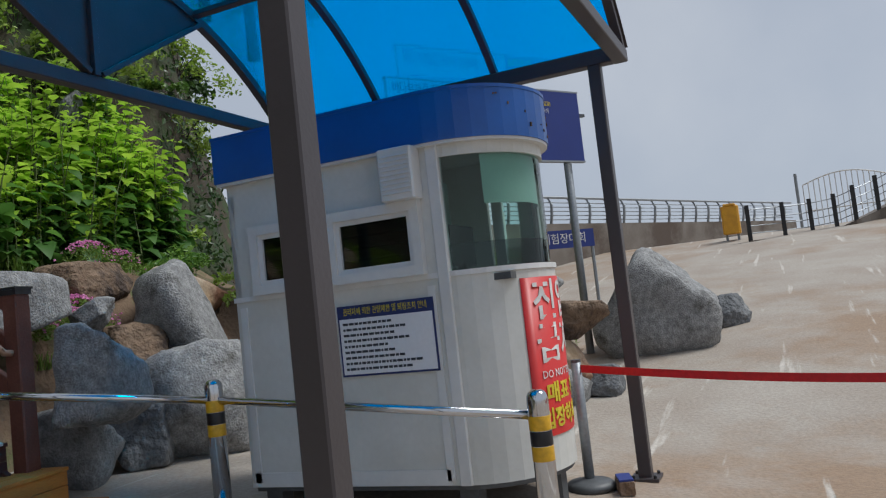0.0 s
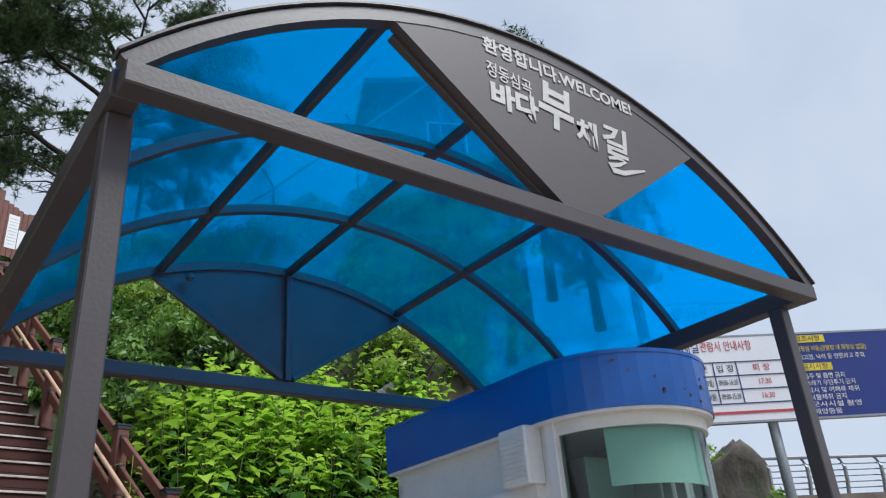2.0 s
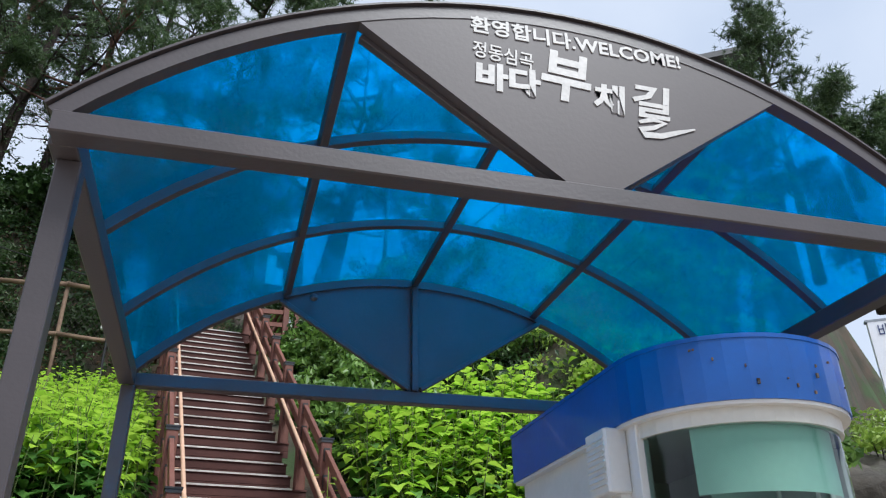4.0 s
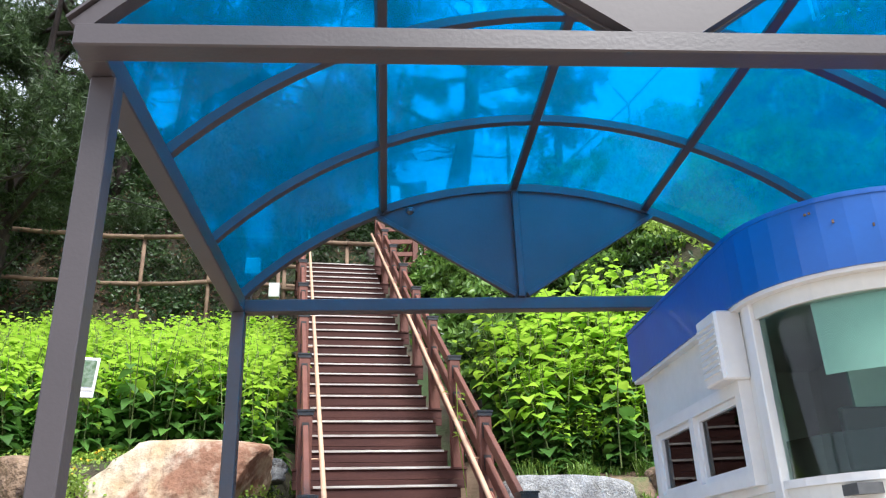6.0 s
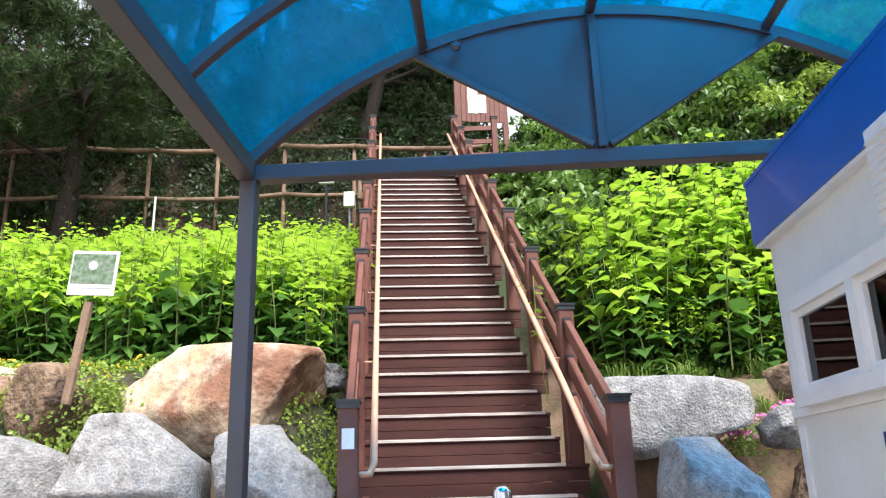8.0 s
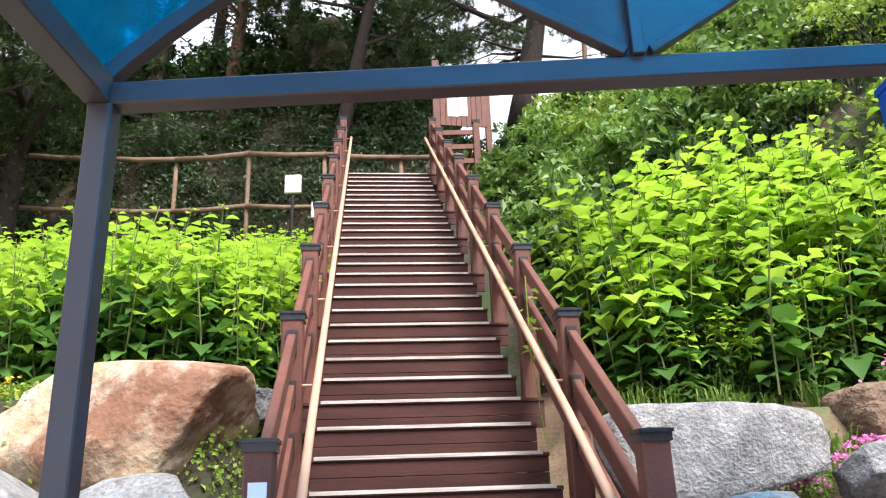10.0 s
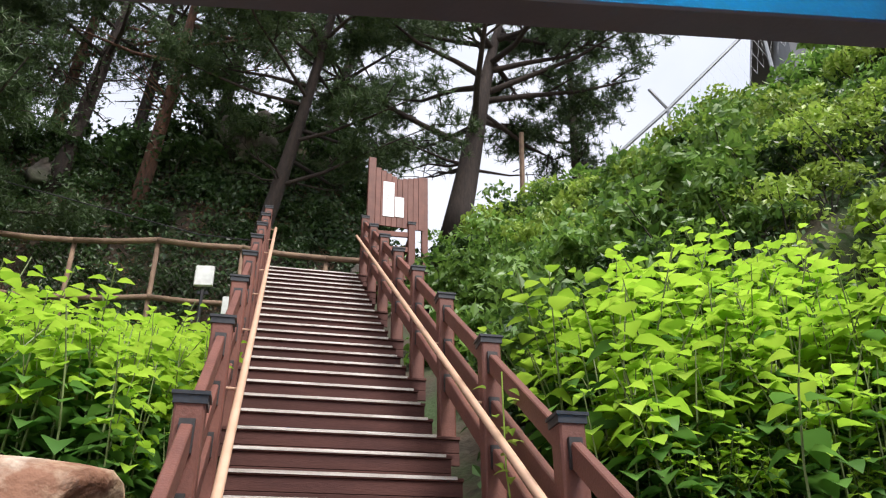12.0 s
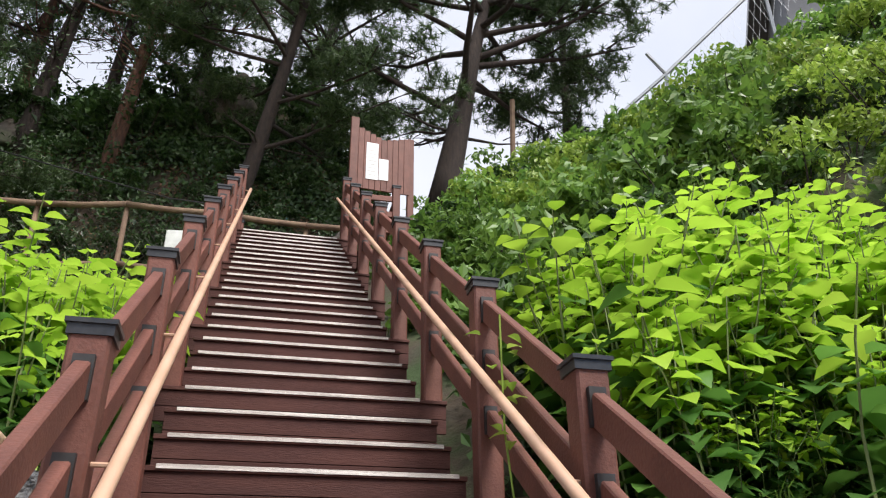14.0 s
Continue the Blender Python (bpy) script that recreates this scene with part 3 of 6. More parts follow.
    back = fan(Y_BACK - 0.012, 0.03, (-0.05, 0.05), (-1.02, 1.02), STEEL_BROWN, "back_fan_panel", "dark fan-shaped infill panel")
    zt = vault(1.0, -0.06)
    for s in (-1, 1):
        part("panel_edge", Shape().beam((CX + s * 0.045, Y_BACK - 0.045, CH_Z + 0.06), (CX + s * 1.02, Y_BACK - 0.045, zt - 0.02), 0.035, 0.035, 0.003), STEEL_BROWN, back)
        part("panel_edge", Shape().beam((CX + 0.06 + s * 0.115, Y_FRONT + 0.03, CH_Z + 0.06), (CX + 0.06 + s * 0.985, Y_FRONT + 0.03, zt), 0.04, 0.05, 0.003), STEEL_BROWN, front)
    part("mullion", Shape().beam((CX, Y_BACK - 0.045, CH_Z + 0.045), (CX, Y_BACK - 0.045, CROWN - 0.07), 0.045, 0.04, 0.003, (0, 1, 0)), STEEL_BROWN, back)
    part("sensor", Shape().lathe([(0.012, 0), (0.03, 0.015), (0.03, 0.04), (0.01, 0.055)], (CX - 0.78, Y_BACK - 0.09, vault(0.78) - 0.16), 10), GREY_PLASTIC, back)
    # writing on the front panel
    face = Y_FRONT - 0.042

    def put(text, x, z, size, tilt=0.0, shear=0.0, mat=INK_GREY, width=0.0, bold=0.0):
        words(text, size, mat, pose(x, face, z, 90, 0, 0) @ pose(0, 0, 0, 0, 0, tilt), front, "lettering", 0.002, "CENTER", "", shear, width, bold)

    put("환영합니다.WELCOME!", 3.15, 3.865, 0.1, 0, 0, INK_GREY, 1.04, 0.0025)
    put("정동심곡", 2.775, 3.715, 0.1, -4, 0, INK_GREY, 0.28, 0.001)
    put("바다", 2.785, 3.58, 0.15, 0, 0.05, INK_GREY, 0.3, 0.007)
    put("부", 3.06, 3.645, 0.3, -4, 0.1, INK_GREY, 0.24, 0.009)
    put("채", 3.265, 3.565, 0.17, 0, 0.12, INK_GREY, 0.165, 0.006)
    put("길", 3.47, 3.585, 0.2, 0, 0.15, INK_GREY, 0.2, 0.005)
    stroke = Shape()
    # the last brush stroke, a flat ribbon that swells and thins
    path = [(3.4, 3.475), (3.47, 3.5), (3.53, 3.49), (3.47, 3.455), (3.4, 3.435), (3.42, 3.41), (3.5, 3.415), (3.59, 3.45), (3.68, 3.482)]
    wd = [0.008, 0.013, 0.013, 0.011, 0.014, 0.017, 0.014, 0.011, 0.004]
    for i, (x, z) in enumerate(path):
        xa, za = path[max(i - 1, 0)]
        xb, zb = path[min(i + 1, len(path) - 1)]
        l = math.hypot(xb - xa, zb - za)
        nx_, nz_ = -(zb - za) / l * wd[i], (xb - xa) / l * wd[i]
        stroke.v += [(x - nx_, face, z - nz_), (x + nx_, face, z + nz_), (x - nx_, face - 0.003, z - nz_), (x + nx_, face - 0.003, z + nz_)]
    for i in range(len(path) - 1):
        k = 4 * i
        stroke.f += [(k + 2, k + 6, k + 7, k + 3), (k, k + 4, k + 6, k + 2), (k + 1, k + 3, k + 7, k + 5)]
    part("lettering", stroke, INK_GREY, front)
    return th


build_canopy()


# ---- timber stair ----
def build_stair():
    th = thing("timber_stair", STAIR, "long dark brown timber stair with aluminium nosing strips", "stairs", "", "structure")
    first = -5
    for k in range(first, TOP_STEP + 1):
        y0 = k * STEP + FIRST_Y
        z = TOP_Z - (TOP_STEP - k) * RISE
        yellow = k <= first + 1
        half = 0.95 if yellow else (0.9 if k % 4 == 0 else 0.765)
        wood, face = (WOOD_YELLOW, WOOD_YELLOW) if yellow else (WOOD_TREAD, WOOD_RISER)
        tread = part("tread", Shape().box((0, y0 + 0.083, z - 0.0125), (2 * half, 0.16, 0.025), None, 0.003), wood, th)
        part("tread_board", Shape().box((0, y0 + 0.251, z - 0.0125), (2 * half, 0.16, 0.025), None, 0.003), wood, tread)
        for j, h in ((0, 0.092), (1, 0.088)):
            part("riser", Shape().box((0, y0 + 0.026, z - 0.0265 - 0.046 - j * 0.0935), (2 * half - 0.01, 0.022, h), None, 0.002), face, th)
        if not yellow:
            strip = Shape()
            strip.box((0.012, y0 + 0.023, z + 0.003), (1.42, 0.04, 0.006))
            strip.box((0.012, y0 + 0.0005, z - 0.004), (1.42, 0.005, 0.02))
            for j in range(3):
                strip.box((0.012, y0 + 0.012 + j * 0.011, z + 0.0075), (1.42, 0.004, 0.003))
            part("nosing_strip", strip, NOSING, th, "ribbed aluminium nosing strip")
    # sloping side boards that carry the treads
    yb, zb = first * STEP + FIRST_Y, TOP_Z - (TOP_STEP - first) * RISE
    top_y = TOP_STEP * STEP + FIRST_Y
    for s in (-1, 1):
        part("stringer", Shape().beam((s * 0.73, yb + 0.42, zb - 0.02), (s * 0.73, top_y + 0.1, TOP_Z - 0.27), 0.05, 0.2, 0.004), WOOD_RISER, th)
    # the landing
    for j in range(13):
        y = top_y + 0.335 + j * 0.14
        part("landing_board", Shape().box((0.35, y + 0.066, TOP_Z - 0.0125), (2.5, 0.132, 0.025), None, 0.003), WOOD_TREAD, th)
    for s in (-0.8, 0.35, 1.5):
        part("landing_bearer", Shape().beam((s, top_y + 0.33, TOP_Z - 0.1), (s, top_y + 2.15, TOP_Z - 0.1), 0.06, 0.14), WOOD_RISER, th)
    return th


build_stair()


def rail_post(parent, x, y, z, h=1.03, below=0.2, m=None):
    """A square timber post with a black cap."""
    p = part("post", Shape().box((x, y, z + (h - below) / 2), (0.125, 0.125, h + below), None, 0.01), WOOD, parent)
    c = Shape()
    t = z + h
    c.slab([(x - 0.07, y - 0.07), (x + 0.07, y - 0.07), (x + 0.07, y + 0.07), (x - 0.07, y + 0.07)], t - 0.03, t + 0.006)
    c.slab([(x - 0.078, y - 0.078), (x + 0.078, y - 0.078), (x + 0.078, y + 0.078), (x - 0.078, y + 0.078)], t + 0.006, t + 0.022)
    k = len(c.v)
    c.add([(x - 0.072, y - 0.072, t + 0.022), (x + 0.072, y - 0.072, t + 0.022), (x + 0.072, y + 0.072, t + 0.022), (x - 0.072, y + 0.072, t + 0.022), (x, y, t + 0.034)],
          [(0, 1, 4), (1, 2, 4), (2, 3, 4), (3, 0, 4)])
    part("cap", c, CAP_BLACK, p, "black plastic post cap")
    return p


def build_railing(side):
    """One side of the stair: posts, three sloping boards a bay, and the round handrail."""
    th = thing("stair_railing", STAIR, "brown timber stair railing with black post caps and tan handrail", "railing", "railings of the stair")
    xs = side * RAIL_X + (0.03 if side > 0 else 0.018)
    run, rise = BAY_RUN, BAY_RISE
    z2 = 2.7
    last = 7
    for i in range(-1, last + 1):
        y, z = i * run + 0.014, z2 + i * rise
        rail_post(th, xs, y, z - 1.2, 1.2, 0.03)
        if i < last:
            for d in (0.125, 0.42, 0.715):
                a = Vector((xs, y + 0.065, z - d + 0.05 * rise))
                b = Vector((xs, y + run - 0.065, z - d + 0.95 * rise))
                a.x += side * 0.0
                br = part("rail_board", Shape().beam(a, b, 0.05, 0.11, 0.006), WOOD, th)
                for q, s in ((a, 1), (b, -1)):
                    part("bracket", Shape().box((q.x, q.y + s * 0.004, q.z), (0.064, 0.035, 0.14)), BRACKET, br)
    # round handrail on the inner side
    xi = xs - side * 0.15
    zi = -0.36
    pts = [(xi + side * 0.09, -run + 0.02, z2 - rise + zi - 0.06), (xi + side * 0.02, -run + 0.01, z2 - rise + zi - 0.055), (xi, -run + 0.06, z2 - rise + zi + 0.01)]
    for j in range(1, 13):
        y = -run + (last + 0.9) * run * j / 12
        pts.append((xi, y, z2 + zi + y / run * rise))
    hr = part("handrail", Shape().tube(pts, 0.0235, 12), HANDRAIL, th, "tan round handrail", True)
    for i in range(-1, last + 1):
        y = i * run
        z = z2 + zi + i * rise
        part("rail_bracket", Shape().tube([(xs - side * 0.04, y, z - 0.05), (xi + side * 0.02, y, z - 0.05), (xi, y, z - 0.02)], 0.008, 6), HANDRAIL, hr)
    return th


build_railing(-1)
build_railing(1)


# ---- ticket booth ----
BX0, BX1, BY0, BY1, BZ = 3.745, 4.85, 1.595, 3.115, 0.34
DEEP = 0.52


def booth_plan(out, n=18):
    """The booth's outline: square at the back, rounded at the front."""
    cx, r = (BX0 + BX1) / 2, (BX1 - BX0) / 2
    pts = [(BX1 + out, BY1 + out), (BX0 - out, BY1 + out)]
    for i in range(n + 1):
        a = math.pi + math.pi * i / n
        pts.append((cx + (r + out) * math.cos(a), BY0 + (DEEP + out) * math.sin(a)))
    return pts


def build_booth():
    th = thing("ticket_booth", pose(0, 0, 0), "white rounded ticket booth with a blue fascia roof", "booth")
    cx, r = (BX0 + BX1) / 2, (BX1 - BX0) / 2
    # feet and floor
    for x, y in ((BX0 + 0.12, BY1 - 0.12), (BX1 - 0.12, BY1 - 0.12), (BX0 + 0.12, BY0), (BX1 - 0.12, BY0), (cx, BY0 - 0.38)):
        g = paved(x, y)
        part("foot", Shape().box((x, y, (g + BZ) / 2), (0.12, 0.12, BZ - g + 0.02)), GREY_PLASTIC, th)
    part("floor_frame", Shape().slab(booth_plan(-0.02), BZ, BZ + 0.06), GREY_PLASTIC, th)
    # lower body, a thin wall all the way round
    def wall_ring(z0, z1, out, thick):
        a, b = booth_plan(out), booth_plan(out - thick)
        n = len(a)
        sh = Shape()
        sh.v = [(x, y, z0) for x, y in a] + [(x, y, z1) for x, y in a] + [(x, y, z0) for x, y in b] + [(x, y, z1) for x, y in b]
        for i in range(n):
            j = (i + 1) % n
            sh.f += [(i, j, n + j, n + i), (2 * n + j, 2 * n + i, 3 * n + i, 3 * n + j), (n + i, n + j, 3 * n + j, 3 * n + i), (j, i, 2 * n + i, 2 * n + j)]
        return sh
    sill, head, rim = 1.615, 2.315, 2.405
    part("lower_wall", wall_ring(BZ + 0.03, sill, 0.0, 0.05), BOOTH_WHITE, th, "white panel wall with rust streaks")
    part("head_band", wall_ring(head, rim + 0.05, 0.0, 0.05), BOOTH_WHITE, th)
    part("sill_trim", wall_ring(sill - 0.02, sill + 0.012, 0.012, 0.07), ALUMINIUM_WHITE, th)
    # side wall with the two-leaf window
    wy0, wy1, wz0, wz1 = 1.68, 2.93, sill + 0.012, 2.08
    for c, s in ((((BY0 + wy0) / 2, (sill + head) / 2), (wy0 - BY0, head - sill)), (((BY1 + wy1) / 2, (sill + head) / 2), (BY1 - wy1, head - sill)), (((wy0 + wy1) / 2, (wz1 + head) / 2), (wy1 - wy0, head - wz1))):
        part("side_wall", Shape().box((BX0 + 0.025, c[0], c[1]), (0.05, s[0], s[1])), BOOTH_WHITE, th)
    part("back_wall", Shape().box((cx, BY1 - 0.025, (sill + head) / 2), (BX1 - BX0, 0.05, head - sill)), BOOTH_WHITE, th)
    part("far_wall", Shape().box((BX1 - 0.025, (BY1 + BY0) / 2, (sill + head) / 2), (0.05, BY1 - BY0 - 0.1, head - sill)), BOOTH_WHITE, th)
    win = part("window_frame", Shape()
               .box((BX0 - 0.012, (wy0 + wy1) / 2, wz0 + 0.03), (0.09, wy1 - wy0, 0.06)).box((BX0 - 0.012, (wy0 + wy1) / 2, wz1 - 0.03), (0.09, wy1 - wy0, 0.06))
               .box((BX0 - 0.012, wy0 + 0.03, (wz0 + wz1) / 2), (0.088, 0.06, wz1 - wz0 - 0.12)).box((BX0 - 0.012, wy1 - 0.03, (wz0 + wz1) / 2), (0.088, 0.06, wz1 - wz0 - 0.12))
               .box((BX0 - 0.012, (wy0 + wy1) / 2, (wz0 + wz1) / 2), (0.086, 0.06, wz1 - wz0 - 0.12)), ALUMINIUM_WHITE, th, "white aluminium sliding window frame")
    for a, b in ((wy0 + 0.06, (wy0 + wy1) / 2 - 0.03), ((wy0 + wy1) / 2 + 0.03, wy1 - 0.06)):
        leaf = Shape()
        for z in (wz0 + 0.075, wz1 - 0.075):
            leaf.box((BX0 - 0.02, (a + b) / 2, z), (0.03, b - a, 0.03))
        for y in (a + 0.015, b - 0.015):
            leaf.box((BX0 - 0.02, y, (wz0 + wz1) / 2), (0.03, 0.03, wz1 - wz0 - 0.18))
        lf = part("sash", leaf, ALUMINIUM_WHITE, win)
        pn = part("pane", Shape().box((BX0 - 0.015, (a + b) / 2, (wz0 + wz1) / 2), (0.004, b - a - 0.06, wz1 - wz0 - 0.18)), GLASS_DARK, win, "dark window pane")
        for j in range(5):
            part("window_bar", Shape().tube([(BX0 + 0.03, a, wz0 + 0.14 + j * 0.075), (BX0 + 0.03, b, wz0 + 0.14 + j * 0.075)], 0.007, 6), RAIL_GREY, win)
    # corner frames either side of the curved glass
    for x, s in ((BX0, 1), (BX1, -1)):
        part("corner_frame", Shape().box((x + s * 0.02, BY0 - 0.02, (BZ + rim) / 2 + 0.02), (0.07, 0.075, rim - BZ - 0.02), None, 0.005), ALUMINIUM_WHITE, th)
    # curved glass
    gl = Shape()
    n = 18
    for z in (sill + 0.01, head + 0.02):
        for i in range(n + 1):
            a = math.pi + 0.1 + (math.pi - 0.2) * i / n
            gl.v.append((cx + (r - 0.02) * math.cos(a), BY0 + (DEEP - 0.02) * math.sin(a), z))
    gl.f = [(i, i + 1, n + 2 + i, n + 1 + i) for i in range(n)]
    ob = part("curved_glass", gl, GLASS, th, "green-tinted curved glass", True)
    ob.visible_shadow = False
    dk = Shape()
    for z in (sill + 0.012, sill + 0.17):
        for i in range(n + 1):
            a = math.pi + 0.1 + (math.pi - 0.2) * i / n
            dk.v.append((cx + (r - 0.035) * math.cos(a), BY0 + (DEEP - 0.035) * math.sin(a), z))
    dk.f = [(i, i + 1, n + 2 + i, n + 1 + i) for i in range(n)]
    part("dark_film", dk, GLASS_DARK, ob, "dark film along the foot of the glass", True)
    bl = Shape()
    for z in (head - 0.3, head + 0.02):
        for i in range(n + 1):
            a = math.pi + 0.62 + (math.pi - 1.5) * i / n
            bl.v.append((cx + (r - 0.06) * math.cos(a), BY0 + (DEEP - 0.06) * math.sin(a), z))
    bl.f = [(i, i + 1, n + 2 + i, n + 1 + i) for i in range(n)]
    part("roller_blind", bl, GREEN_FILM, th, "pale green blind behind the glass", True)
    # inside: counter, back board, curtain
    part("counter", Shape().box((cx, BY0 - 0.1, sill - 0.05), (BX1 - BX0 - 0.2, 0.6, 0.04)), GREY_PLASTIC, th)
    part("inner_ceiling", Shape().slab(booth_plan(-0.05), rim + 0.02, rim + 0.04), BOOTH_WHITE, th)
    part("curtain", Shape().box((cx + 0.32, BY0 + 0.35, 1.945), (0.5, 0.02, 0.75)), GREEN_FILM, th)
    part("monitor", Shape().box((cx + 0.05, BY0 + 0.1, sill + 0.2), (0.42, 0.04, 0.27), None, 0.01).box((cx + 0.05, BY0 + 0.1, sill + 0.03), (0.05, 0.05, 0.12)), DARK_IN, th)
    part("window_post", Shape().box((cx + 0.08, BY0 - 0.2, sill + 0.3), (0.015, 0.015, 0.55)), ALUMINIUM_WHITE, th)
    # panel joints of the side wall
    for y in (BY0 + 0.07, BY1 - 0.06):
        part("panel_strip", Shape().box((BX0 - 0.006, y, (BZ + sill) / 2), (0.012, 0.05, sill - BZ - 0.12)), ALUMINIUM_WHITE, th)
    part("skirting", Shape().box((BX0 - 0.006, (BY0 + BY1) / 2 + 0.02, BZ + 0.08), (0.012, BY1 - BY0 - 0.1, 0.09)), ALUMINIUM_WHITE, th)
    # the white box under the roof beside the corner
    vent = part("vent_box", Shape().box((BX0 - 0.06, BY0 + 0.175, 2.24), (0.13, 0.23, 0.32), None, 0.012), ALUMINIUM_WHITE, th, "white louvred vent box")
    for j in range(9):
        part("louvre", Shape().box((BX0 - 0.128, BY0 + 0.175, 2.125 + j * 0.028), (0.008, 0.19, 0.012), pose(0, 0, 0, 0, 25, 0)), ALUMINIUM_WHITE, vent)
    # roof: a tall blue fascia that follows the plan, with a pale drip edge
    part("fascia", wall_ring(rim, rim + 0.31, 0.055, 0.03), ROOF_BLUE, th, "blue painted metal fascia with rust spots")
    part("drip_edge", wall_ring(rim - 0.018, rim + 0.002, 0.045, 0.09), ALUMINIUM_WHITE, th)
    part("roof_deck", Shape().slab(booth_plan(0.02), rim + 0.27, rim + 0.29), ROOF_BLUE, th)
    part("fascia_rim", wall_ring(rim + 0.296, rim + 0.318, 0.06, 0.04), ROOF_BLUE, th)
    # rust spots on the fascia
    spots = random.Random(9)
    fas = th.children[[c.name.split(".")[0] for c in th.children].index("fascia")]
    for _ in range(12):
        a = math.pi * spots.uniform(1.25, 1.8)
        x, y = cx + (r + 0.056) * math.cos(a), BY0 + (DEEP + 0.056) * math.sin(a)
        s = spots.uniform(0.006, 0.014)
        part("rust_spot", Shape().box((x, y, rim + spots.uniform(0.03, 0.28)), (s, s, s * spots.uniform(0.8, 2.2)), pose(0, 0, 0, 0, 0, math.degrees(a))), ROCK_BROWN, fas)
    # notice on the side wall
    ny0, ny1, nz0, nz1 = 1.66, 2.33, 1.05, 1.49
    nb = part("notice_board", Shape().box((BX0 - 0.011, (ny0 + ny1) / 2, (nz0 + nz1) / 2), (0.012, ny1 - ny0, nz1 - nz0)), INK_BLUE, th, "white notice with a dark blue title bar")
    part("notice_sheet", Shape().box((BX0 - 0.018, (ny0 + ny1) / 2, (nz0 + nz1) / 2 - 0.035), (0.004, ny1 - ny0 - 0.025, nz1 - nz0 - 0.095)), SIGN_WHITE, nb)
    flat = pose(BX0 - 0.0215, 0, 0, 90, 0, -90)
    words("관리자에 의한 관람제한 및 퇴장조치 안내", 0.05, INK_YELLOW, pose(BX0 - 0.0185, (ny0 + ny1) / 2, nz1 - 0.041, 90, 0, -90), nb, "lettering", 0.0008, "CENTER", "", 0, 0.58)
    for j, ln in enumerate((0.34, 0.42, 0.36, 0.46, 0.3, 0.33, 0.4, 0.5, 0.44)):
        y1 = ny1 - 0.035
        bar = Shape()
        y = y1
        rnd = random.Random(j)
        while y > y1 - ln:
            w = 0.012 + 0.03 * rnd.random()
            bar.box((BX0 - 0.021, y - w / 2, nz1 - 0.115 - j * 0.035), (0.002, w, 0.015))
            y -= w + 0.007
        part("text_line", bar, INK_BLACK, nb)
    # red and white banner wrapped round the curved front
    def wrapped(a0, a1, z0, z1, out, mat, name, parent, label=""):
        sh = Shape()
        n = 10
        for z in (z0, z1):
            for i in range(n + 1):
                a = a0 + (a1 - a0) * i / n
                sh.v.append((cx + (r + out) * math.cos(a), BY0 + (DEEP + out) * math.sin(a), z))
        for z in (z0, z1):
            for i in range(n + 1):
                a = a0 + (a1 - a0) * i / n
                sh.v.append((cx + (r + 0.001) * math.cos(a), BY0 + (DEEP + 0.001) * math.sin(a), z))
        k = n + 1
        sh.f = [(i, i + 1, k + i + 1, k + i) for i in range(n)] + [(0, k, 3 * k, 2 * k), (n, 2 * k + n, 3 * k + n, k + n)]
        sh.f += [(k + i, k + i + 1, 3 * k + i + 1, 3 * k + i) for i in range(n)]
        return part(name, sh, mat, parent, label, True)
    b0, b1 = math.pi * 1.29, math.pi * 1.68
    bn = wrapped(b0, b1, 0.58, 1.54, 0.006, SIGN_RED, "banner", th, "red banner with large white Korean lettering")

    def curl(a_mid, z):
        """Bends flat lettering round the front of the booth."""
        def bend(co):
            a, o = a_mid + co.x / (r + 0.008), 0.009 + co.z
            return Vector((cx + (r + o) * math.cos(a), BY0 + (DEEP + o) * math.sin(a), z + co.y))
        return bend
    mid = (b0 + b1) / 2
    for text, size, z, mat, w in (("진입", 0.27, 1.38, INK_WHITE, 0.5), ("금지", 0.27, 1.12, INK_WHITE, 0.5), ("DO NOT ENTER", 0.065, 0.945, INK_WHITE, 0.5), ("매표 후", 0.13, 0.825, INK_YELLOW, 0.46), ("입장하세요", 0.13, 0.675, INK_YELLOW, 0.58)):
        words(text, size, mat, Matrix(), bn, "lettering", 0.001, "CENTER", "", 0, w, 0.004 if size > 0.1 else 0.0, curl(mid, z))
    return th


build_booth()


# ---- barriers ----
def build_bollard(x, y, h, g):
    th = thing("bollard", pose(x, y, g), "polished stainless bollard with yellow and black bands", "bollard", "bollards by the booth")
    part("tube", Shape().lathe([(0.055, 0), (0.055, h - 0.05), (0.052, h - 0.03), (0.042, h - 0.012), (0.025, h - 0.002), (0.004, h)], (0, 0, 0), 24), STAINLESS, th, "", True)
    part("flange", Shape().lathe([(0.1, 0), (0.1, 0.01), (0.06, 0.016)], (0, 0, 0), 20), STAINLESS, th)
    for z0, mat in ((h - 0.2, YELLOW_TAPE), (h - 0.275, BLACK_TAPE), (h - 0.35, YELLOW_TAPE)):
        part("band", Shape().lathe([(0.0557, z0 - 0.0), (0.0562, z0 + 0.002), (0.0562, z0 + 0.07), (0.0557, z0 + 0.072)], (0, 0, 0), 24), mat, th, "", True)
    return th


BOLLARDS = [(3.25, 0.93, 0.87, paved(3.25, 0.93)), (3.4, 3.08, 0.86, paved(3.4, 3.08)), (2.45, 4.02, 0.93, 0.42)]
for b in BOLLARDS:
    build_bollard(*b)
for (xa, ya, ha, ga), (xb, yb, hb, gb) in zip(BOLLARDS, BOLLARDS[1:]):
    a, b = Vector((xa, ya, ga + ha - 0.13)), Vector((xb, yb, gb + hb - 0.13))
    d = (b - a).normalized() * 0.05
    single("barrier_rail", Shape().tube([a + d, b - d], 0.024, 14), STAINLESS, "polished stainless rail between two bollards", "rail", "", "", True)


